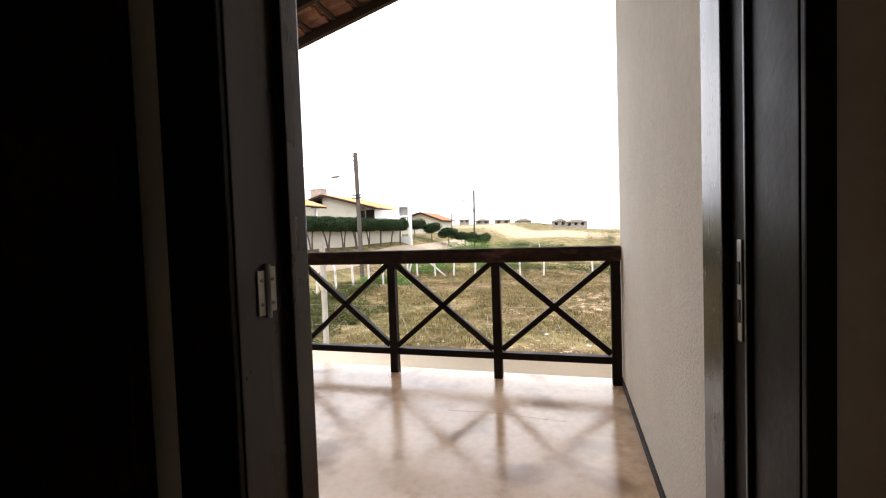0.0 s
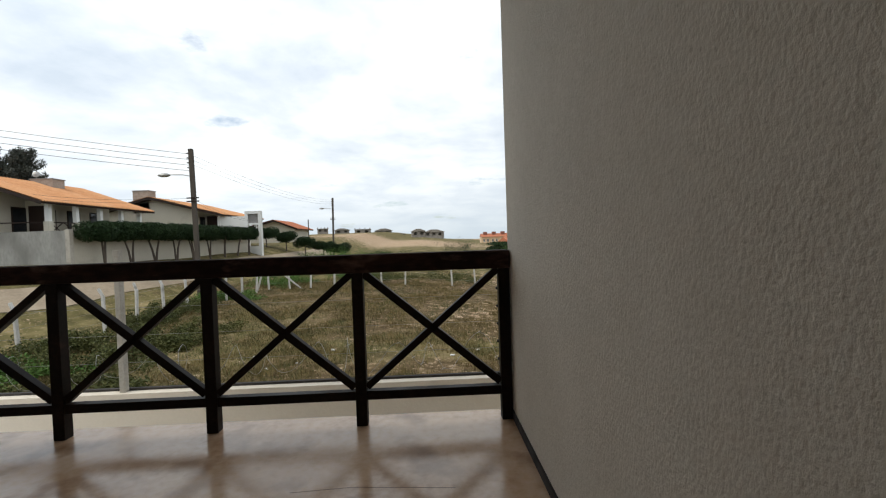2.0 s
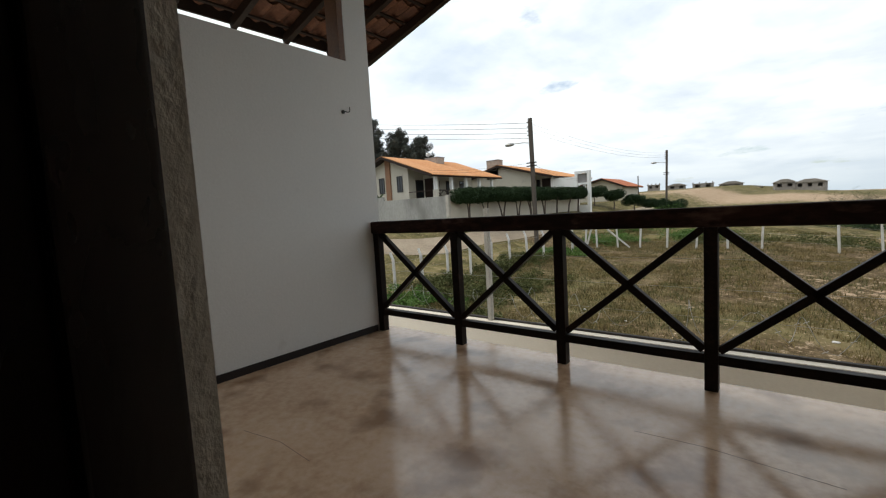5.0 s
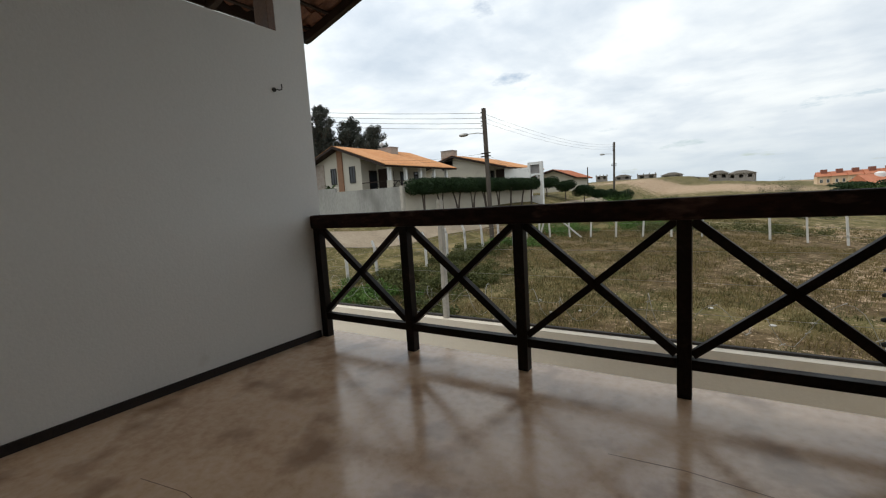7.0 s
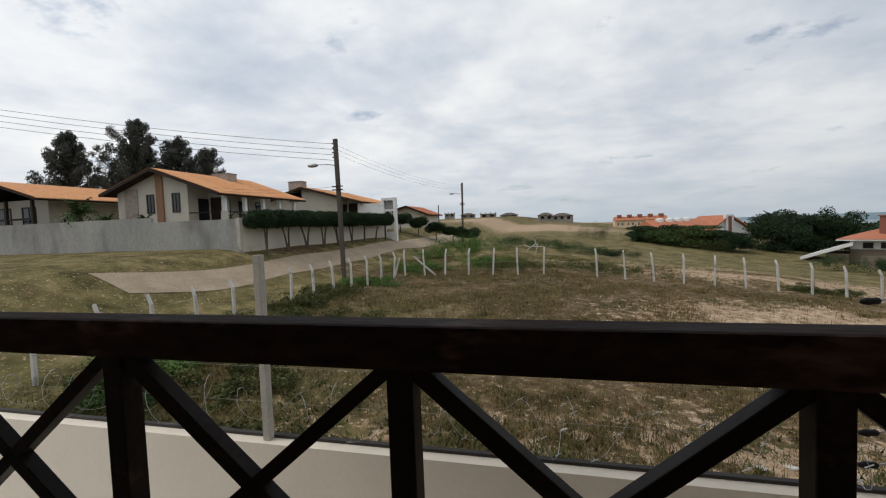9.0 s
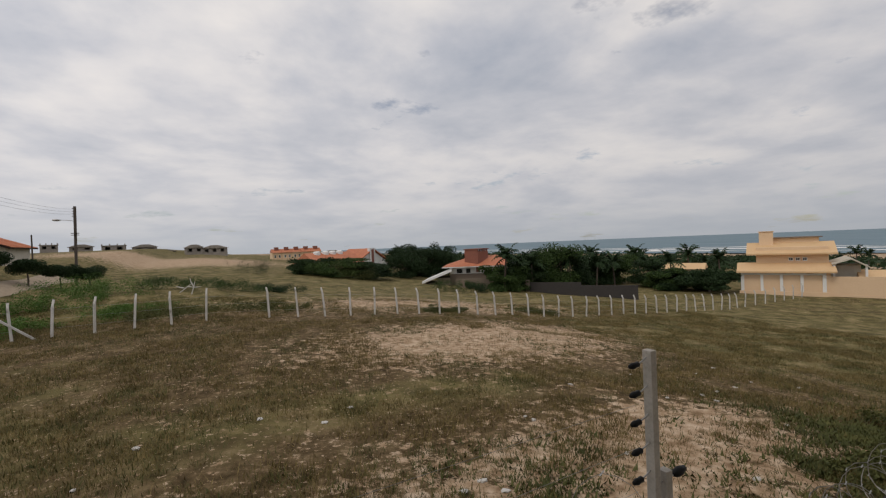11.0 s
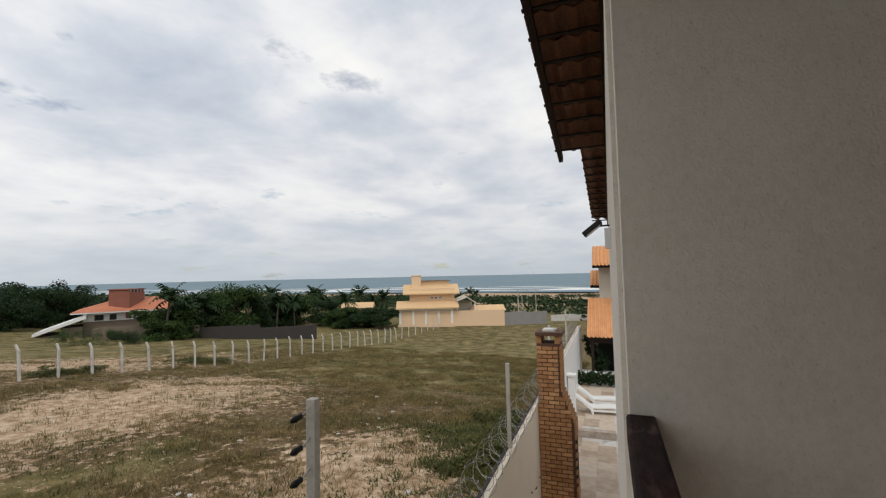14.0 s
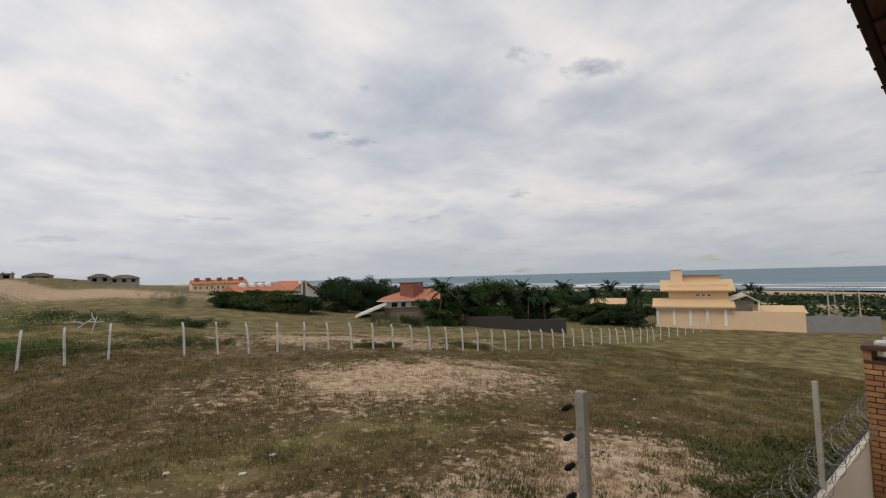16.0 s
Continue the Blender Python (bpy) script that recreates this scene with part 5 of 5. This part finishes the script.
street(), poles(), far_houses(), red_house(), garden_walls(), peach_house()
hedge_trees(), palms()
for cx, cy, ch, cw, cs in ((-43.4, 39.3, 13.9, 11.5, 1), (-48.2, 35.3, 12.2, 8.0, 2), (-40.6, 42.0, 12.0, 9.5, 3), (-37.8, 43.4, 10.9, 8.0, 4), (-45.4, 41.0, 11.5, 9.0, 5)):
    casuarina(cx, cy, ch, cw, cs)
for k, (az, r, hgt, wd, kind) in enumerate(((42.6, 70, 8.1, 9.5, "leaf"), (41.0, 71, 6.6, 6.5, "leaf_dark"), (45, 73, 6.4, 7, "leaf_dark"), (25.4, 92, 7.0, 7, "leaf_dark"), (26.8, 90, 7.4, 8, "leaf_dark"), (28.5, 92, 7.0, 8, "leaf_dark"), (12.5, 75, 3.0, 9, "leaf_dark"), (15, 72, 3.1, 10, "leaf"), (17.0, 74, 2.8, 9, "leaf_dark"), (19.6, 76, 2.7, 8, "leaf_dark"), (48, 82, 5.5, 8, "leaf_dark"), (51, 84, 5.5, 8, "leaf"), (54.5, 80, 4.6, 7, "leaf_dark"), (58, 76, 3.6, 8, "leaf_dark"), (60.4, 74, 3.4, 7, "leaf_dark"), (56, 77, 3.6, 7, "leaf"), (38.6, 66, 3.2, 4.5, "leaf"), (36.6, 64, 4.2, 6.0, "leaf"), (39.0, 67, 5.0, 6.5, "leaf_dark"), (24.0, 84, 6.0, 8.0, "leaf_dark"))):
    tx, ty = 1.8 + r * math.sin(radians(az)), r * math.cos(radians(az))
    broad_tree(tx, ty, hgt, wd, 60 + k, M[kind], "spreading dark green garden tree with dense crown" if hgt > 6 else "low dense garden tree", 15000, 0.15)
for k, (bx, by, bh, bw, kind) in enumerate(((-4.5, 38, 1.5, 6, "leaf_bright"), (-0.5, 40, 1.3, 6, "leaf"), (3.5, 41, 1.2, 6, "leaf"), (-8.0, 36, 1.4, 5, "leaf_bright"), (-7.2, 44, 2.2, 5, "leaf_bright"), (7.5, 42, 1.0, 5, "leaf_dark"), (-4.6, 7.6, 0.5, 3.4, "weeds"), (-6.5, 10.5, 0.7, 4.2, "weeds"), (-7.0, 14, 0.7, 4.0, "weeds"), (-3.6, 5.0, 0.5, 2.0, "weeds"), (-8.2, 9.0, 0.7, 3.6, "leaf_bright"), (-9.2, 12.2, 0.7, 3.6, "weeds"), (-7.2, 6.6, 0.6, 3.0, "leaf"), (-9.0, 19.5, 0.7, 4.0, "weeds"), (-8.3, 23.0, 0.7, 4.0, "leaf_bright"), (-7.5, 30.0, 0.9, 5.0, "leaf_bright"), (0.2, 30.5, 0.7, 5.5, "weeds"), (5.5, 31.5, 0.6, 5.0, "weeds"), (-3.0, 32.0, 0.9, 5.5, "leaf_bright"), (17.5, 29.0, 0.5, 3.6, "weeds"), (27.0, 29.2, 0.6, 5.0, "weeds"), (2.6, 3.4, 0.45, 1.8, "weeds"), (5.6, 3.0, 0.45, 1.6, "weeds"), (9.0, 2.9, 0.4, 1.4, "weeds"), (13.5, 3.2, 0.45, 1.8, "weeds"), (18.5, 3.6, 0.6, 3.4, "weeds"), (-5.4, 12.5, 0.5, 2.6, "weeds"), (-8.8, 16.5, 0.7, 3.0, "weeds"), (-1.5, 4.0, 0.35, 1.6, "weeds"), (30.0, 50, 2.2, 5, "leaf"), (34.5, 49, 1.8, 4, "leaf_dark"), (9, 72, 3.2, 7, "leaf_dark"), (36.6, 54.4, 1.6, 2.6, "leaf"), (44.5, 50.6, 2.0, 4.0, "weeds"), (22.5, 66.0, 3.4, 9.0, "weeds"), (18.0, 68.0, 3.4, 9.0, "leaf"), (27.0, 68.0, 3.6, 8.0, "leaf_dark"))):
    bush(bx, by, bh, bw, 90 + k, M[kind])


# ---- yard beside the house ----
YZ = -4.7


def barbecue_chimney():
    """Brick barbecue against the boundary wall: a wide base, sloping shoulder and slim flue."""
    x0, x1, yb = 13.4, 14.05, 1.93
    t = thing("barbecue_chimney", (x0, yb, YZ), "tall yellow-brown brick barbecue chimney with sloping shoulder", "chimney")
    height, neck, shoulder, slim, wide = 4.83, 3.42, 2.6, 0.6, 0.9

    def depth(z):
        return wide if z < shoulder else slim if z > neck else wide + (slim - wide) * (z - shoulder) / (neck - shoulder)
    bm = bmesh.new()
    prism(bm, [(0, 0), (-wide + 0.02, 0), (-wide + 0.02, shoulder), (-slim + 0.02, neck), (-slim + 0.02, height - 0.25), (0, height - 0.25)], "x", 0.012, x1 - x0)
    core = part("core", bm, M["mortar"], t, "brown mortar core")
    part("cap", boxes(((-0.06, -slim - 0.06, height - 0.05), (x1 - x0 + 0.06, 0.02, height + 0.04)), bevel=0.01), M["mortar"], t, "dark capping slab")
    part("cap_stone", boxes(((0.1, -slim + 0.12, height + 0.04), (0.5, -0.15, height + 0.1)), bevel=0.01), M["whitepost"], t, "pale stone on the cap")
    for y in (-slim + 0.02, -0.12):
        part("cap_pier", boxes(((0.0, y, height - 0.25), (x1 - x0, y + 0.12, height - 0.05))), M["brick"], t)
    part("firebox", boxes(((0.12, -wide - 0.004, 1.0), (x1 - x0 - 0.1, -wide + 0.2, 2.2))), M["rubber"], t, "sooty firebox opening")
    whole = mesh_of("brick", box(bmesh.new(), (-0.014, -0.125, -0.041), (0.02, 0.125, 0.041), bevel=0.005), M["brick"])
    half = mesh_of("brick", box(bmesh.new(), (-0.014, -0.06, -0.041), (0.02, 0.06, 0.041), bevel=0.005), M["brick"])
    side, rows = bmesh.new(), int((height - 0.3) / 0.105)
    rng = random.Random(2)
    for k in range(rows):
        z = 0.055 + 0.105 * k
        d = depth(z)
        edges = -0.003
        while edges - 0.12 > -d - 0.02:
            long = (edges - 0.25 > -d - 0.02) and not (edges > -0.01 and k % 2 == 0)
            w = 0.125 if long else 0.06
            if edges - 2 * w < -d - 0.03:
                break
            b = part("brick", whole if long else half, None, core)
            b.matrix_basis = pose(rng.uniform(-0.003, 0.004), edges - w, z, rng.uniform(-0.6, 0.6), 0, rng.uniform(-0.8, 0.8))
            edges -= 2 * w + 0.02
        for j in range(3):
            a = 0.0 + 0.27 * j - 0.135 * (k % 2)
            p, q = max(0.0, a), min(x1 - x0, a + 0.25)
            if q - p > 0.04 and not (1.0 < z < 2.2 and p < 0.55 and q > 0.12):
                box(side, (p, -d - 0.012, z - 0.041), (q, -d + 0.03, z + 0.041))
    tagged(part("side_bricks", side, M["brick"], t), kind="stuff")


def sun_lounger(x, y, turn):
    t = thing("sun_lounger", (x, y, YZ + 0.25), "white moulded plastic sun lounger on the paved yard", "lounger", "loungers in the yard", turn)
    seat = [(-0.95, 0.28), (-0.5, 0.33), (0.0, 0.30), (0.3, 0.30), (0.35, 0.26), (0.0, 0.25), (-0.5, 0.28), (-0.95, 0.22)]
    part("seat", prism(bmesh.new(), seat, "x", -0.3, 0.3), M["plastic"], t)
    back = [(0.3, 0.30), (0.95, 0.72), (0.98, 0.68), (0.35, 0.25)]
    part("backrest", prism(bmesh.new(), back, "x", -0.3, 0.3), M["plastic"], t)
    for sx in (-0.31, 0.27):
        arm = [(-0.9, 0.2), (0.2, 0.2), (1.0, 0.82), (1.04, 0.78), (0.26, 0.12), (-0.9, 0.12)]
        part("side_rail", prism(bmesh.new(), arm, "x", sx, sx + 0.05), M["plastic"], t)
        for yy in (-0.75, 0.25):
            bm = bmesh.new()
            bar(bm, (sx + 0.025, yy, 0.0), (sx + 0.025, yy + 0.06, 0.2), 0.06, 0.09, 0.005)
            part("leg", bm, M["plastic"], t)


def yard():
    # first slab: pale floor added below the balcony to bounce light onto the wall
    structure("yard_bed", boxes(((-8.9, -6.3, -3.75), (5.6, WY - 0.085, -3.55)), ((5.6, 0.0, YZ - 0.3), (20.0, WY - 0.085, YZ - 0.02)), ((20.0, -0.4, YZ - 0.3), (31.0, WY - 0.085, YZ + 0.23))), M["whitepost"], "pale mortar bed of the paved yard, with an added slab that bounces light onto the boundary wall", "pavement")
    pave = tagged(part("pavement", boxes(((6.0, 0.075, YZ - 0.02), (20.0, 0.09, YZ - 0.005))), M["paving"]), "beige and grey stone paved yard", "pavement", kind="structure")
    rng = random.Random(7)
    sizes = [mesh_of("tile", box(bmesh.new(), (0, 0, 0), (w, 0.6, 0.02), bevel=0.003), M["paving"]) for w in (0.59, 0.89)]
    for z, xa, xb in ((YZ - 0.018, 10.0, 19.9), (YZ + 0.232, 20.2, 27.4)):
        for r in range(3):
            x = xa + 0.3 * (r % 2)
            while x < xb - 0.9:
                k = rng.randrange(2)
                s = part("tile", sizes[k], None, pave)
                s.matrix_basis = pose(x, 0.1 + 0.607 * r, z + rng.uniform(0, 0.002))
                x += (0.596, 0.896)[k]
    structure("yard_step", boxes(((19.9, 0.08, YZ - 0.02), (20.2, WY - 0.09, YZ + 0.25)), bevel=0.01), M["stone"], "weathered grey stone step edge", "step")
    sun_lounger(22.3, 0.75, 6)
    sun_lounger(23.6, 0.7, 3)
    structure("wall_planter", boxes(((27.5, -1.5, YZ), (27.7, WY - 0.09, YZ + 0.85))), M["white"], "low white planter wall", "wall")
    structure("wall_yard", boxes(((15.2, WY - 0.13, YZ), (30.9, WY - 0.087, -1.7))), M["white"], "white painted inner face of boundary wall", "wall")
    t = thing("pillar", (20.9, WY - 0.3, YZ), "white painted yard pillar with flat cap", "pillar")
    part("shaft", boxes(((-0.14, -0.14, 0), (0.14, 0.14, 2.1)), bevel=0.008), M["white"], t)
    part("cap", boxes(((-0.2, -0.2, 2.1), (0.2, 0.2, 2.18)), bevel=0.008), M["white"], t)
    t = thing("planter_shrub", (27.0, 0.9, YZ + 0.23), "dark green leafy planting in the yard planter", "shrub")
    crown("crown", [(0, -1.6 + 0.5 * k, 0.42, 0.32, 0.42, 0.38) for k in range(6)], 1500, 0.1, 7, M["leaf_dark"], t)
    # neighbour's pergola with orange tiles
    t = thing("pergola", (0, 0, 0), "neighbouring porch with bright orange clay tile roof", "pergola")
    tiled("roof", 28.6, -2.15, 32.0, -0.1, -5.0, 1.42, M["tile_orange"], t, 0.22)
    tiled("roof", 30.6, 2.0, 32.6, 3.3, -5.0, 1.05, M["tile_orange"], t, 0.22)
    tiled("roof", 33.0, 0.7, 35.0, 1.7, -5.0, 1.3, M["tile_orange"], t, 0.22)
    part("wall", boxes(((32.1, -5.0, -6.0), (36.5, 0.7, 3.0))), M["offwhite"], t)
    part("beam", boxes(((28.8, -5.0, -2.45), (28.95, 1.3, -2.28))), M["beam"], t)
    for y in (1.15, -1.2):
        part("post", boxes(((28.8, y - 0.08, -5.0), (28.96, y + 0.08, -2.45))), M["beam"], t)
    # porch shade put into colour: a dark back wall and a black panel
    part("back_wall", boxes(((31.7, -5.0, -6.0), (31.85, 1.2, -0.6))), M["brownwall"], t)
    part("doorway", boxes(((31.6, -0.9, -5.2), (31.7, 0.9, -2.6))), M["rubber"], t)
    t = thing("potted_shrub", (29.8, 0.75, -4.6), "dark leafy shrub under the porch", "shrub")
    crown("crown", [(0, 0, 0.9, 0.5, 0.5, 0.7), (0.2, 0.5, 1.6, 0.4, 0.4, 0.5), (-0.1, 0.7, 2.2, 0.4, 0.35, 0.35)], 900, 0.13, 9, M["leaf_dark"], t)


barbecue_chimney(), yard()


# ---- field details ----
def grass():
    """Tufts of dry and green grass over the field, thinner on bare sand."""
    rng = np.random.default_rng(3)
    kinds = (
        ("dry_grass_tufts", "dry straw-coloured grass tufts over the field", "grass", 62000, 0.12, 9, 0.055, -0.1, 1.0),
        ("green_grass_tufts", "low green weeds and grass over the field", "weeds", 24000, 0.10, 9, 0.07, 0.05, 0.5),
        ("wall_weeds", "taller leafy green weeds beside the boundary wall", "weeds", 7000, 0.13, 14, 0.17, 0.02, 0.25),
    )
    for kind, (name, label, material, count, size, blades, wide, least, thin) in enumerate(kinds):
        spots = []
        while len(spots) < count:
            x, y = rng.uniform(-11, 46), 2.3 + 34 * rng.random() ** 1.5
            if kind == 2:
                x, y = rng.uniform(-9, 20), 2.25 + abs(rng.normal()) * 1.9
            n = noise.noise((x * 0.35, y * 0.35, 2.0 + 5 * kind)) + 0.35 * noise.noise((x * 1.3, y * 1.3, 7.0)) + (0.2 if kind and x < 2 else 0.0)
            if n < least + 0.6 * thin * bareness(x, y) + (0.22 if kind == 2 and x > 9 else 0.0) and rng.random() > 0.1:
                continue
            spots.append((x, y, ground(x, y)))
        p = np.repeat(np.array(spots), blades, 0)
        m = len(p)
        s = np.repeat(size * rng.uniform(0.45, 1.6, count), blades)
        a, lean = rng.uniform(0, 6.283, m), rng.uniform(0.2, 1.1, m)
        d = np.stack([np.cos(a), np.sin(a), np.zeros(m)], 1)
        side = np.stack([-d[:, 1], d[:, 0], d[:, 2]], 1) * (wide * s)[:, None]
        base = p + np.stack([rng.normal(size=m) * 0.9 * s, rng.normal(size=m) * 0.9 * s, np.full(m, -0.02)], 1)
        tip = base + d * (lean * s)[:, None]
        tip[:, 2] += s * rng.uniform(0.6, 1.25, m) * (0.7 if kind == 2 else 1.0)
        v = np.stack([base - side, base + side, tip], 1).reshape(-1, 3)
        me = bpy.data.meshes.new(name)
        me.from_pydata(v.tolist(), [], np.arange(3 * m).reshape(-1, 3).tolist())
        me.materials.append(M[material])
        tagged(new(name, me), label, "grass", kind="stuff")


def woods():
    """Dark scrub between the gardens and the beach, and along the far land."""
    rng = np.random.default_rng(6)
    cl = []
    while len(cl) < 2600:
        x, y = 85 + 255 * rng.random(), rng.uniform(-130, 620)
        if x < 95 and y < 45:
            continue
        if noise.noise((x * 0.014, y * 0.014, 3.0)) > (0.22 if x < 200 else 0.0):
            continue
        h = rng.uniform(1.2, 2.8) * (1.2 if x < 150 else 0.7)
        cl.append((x, y, ground(x, y) + h * 0.5, rng.uniform(2.5, 6), rng.uniform(2.5, 6), h))
    me = leaves(cl, 130000, 0.62, 6, flat=0.5)
    me.materials.append(M["leaf_dark"])
    tagged(new("far_scrub", me), "dark green scrub stretching to the beach", "woods", kind="stuff")
    cl = []
    for _ in range(150):
        x, y = rng.uniform(35, 150), rng.uniform(95, 210)
        cl.append((x, y, ground(x, y) + 0.4, rng.uniform(1.5, 5), rng.uniform(1.5, 4), rng.uniform(0.5, 1.4)))
    me = leaves(cl, 10000, 0.4, 8, flat=0.5)
    me.materials.append(M["leaf_dark"])
    tagged(new("ridge_scrub", me), "low scattered scrub beyond the far gardens", "woods", kind="stuff")


def litter():
    rng = random.Random(12)
    stone = None
    for k in range(44):
        x, y = rng.uniform(-3, 22), rng.uniform(3.2, 12)
        bm = bmesh.new()
        bmesh.ops.create_icosphere(bm, subdivisions=1, radius=1)
        for q in bm.verts:
            q.co *= rng.uniform(0.65, 1.2)
        bmesh.ops.transform(bm, matrix=Matrix.Diagonal((rng.uniform(0.05, 0.12), rng.uniform(0.04, 0.09), rng.uniform(0.02, 0.05), 1)), verts=bm.verts)
        me = mesh_of("rubble_stone", bm, M["debris"])
        ob = tagged(new("rubble_stone", me), "small pale piece of rubble on the field", "stone", "rubble on the field")
        ob.matrix_basis = pose(x, y, ground(x, y) + 0.02, 0, 0, rng.uniform(0, 360))
    t = thing("dead_branch", (0.8, 36.2, ground(0.8, 36.2) + 0.1), "bleached dead branches lying in the weeds", "branch")
    bm = bmesh.new()
    for a, b in (((-0.9, 0, 0.5), (0.4, 0.1, 1.5)), ((0.3, 0, 0.2), (0.7, 0.1, 1.7)), ((0.0, 0, 1.1), (1.3, 0, 1.0)), ((-0.5, 0, 1.0), (-1.3, 0.2, 1.25)), ((0.5, 0.1, 1.2), (0.2, 0.2, 2.1))):
        m = [(p + q) / 2 + rng.uniform(-0.1, 0.1) for p, q in zip(a, b)]
        tube(bm, [a, m, b], [0.07, 0.055, 0.03], 6)
    t.scale = (0.6, 0.6, 0.6)
    part("branches", bm, M["debris"], t)


def street_lights():
    for k, (x, y) in enumerate(((88, 17), (104, 16), (121, 21), (135, 25))):
        t = thing("lamp_post", (x, y, ground(x, y)), "thin pale concrete lamp post beyond the gardens", "lamp post", "lamp posts beyond the gardens")
        bm = bmesh.new()
        tube(bm, [(0, 0, -0.3), (0, 0, 6.2)], [0.12, 0.08], 6)
        part("pole", bm, M["concrete"], t)


grass(), woods(), litter(), street_lights()
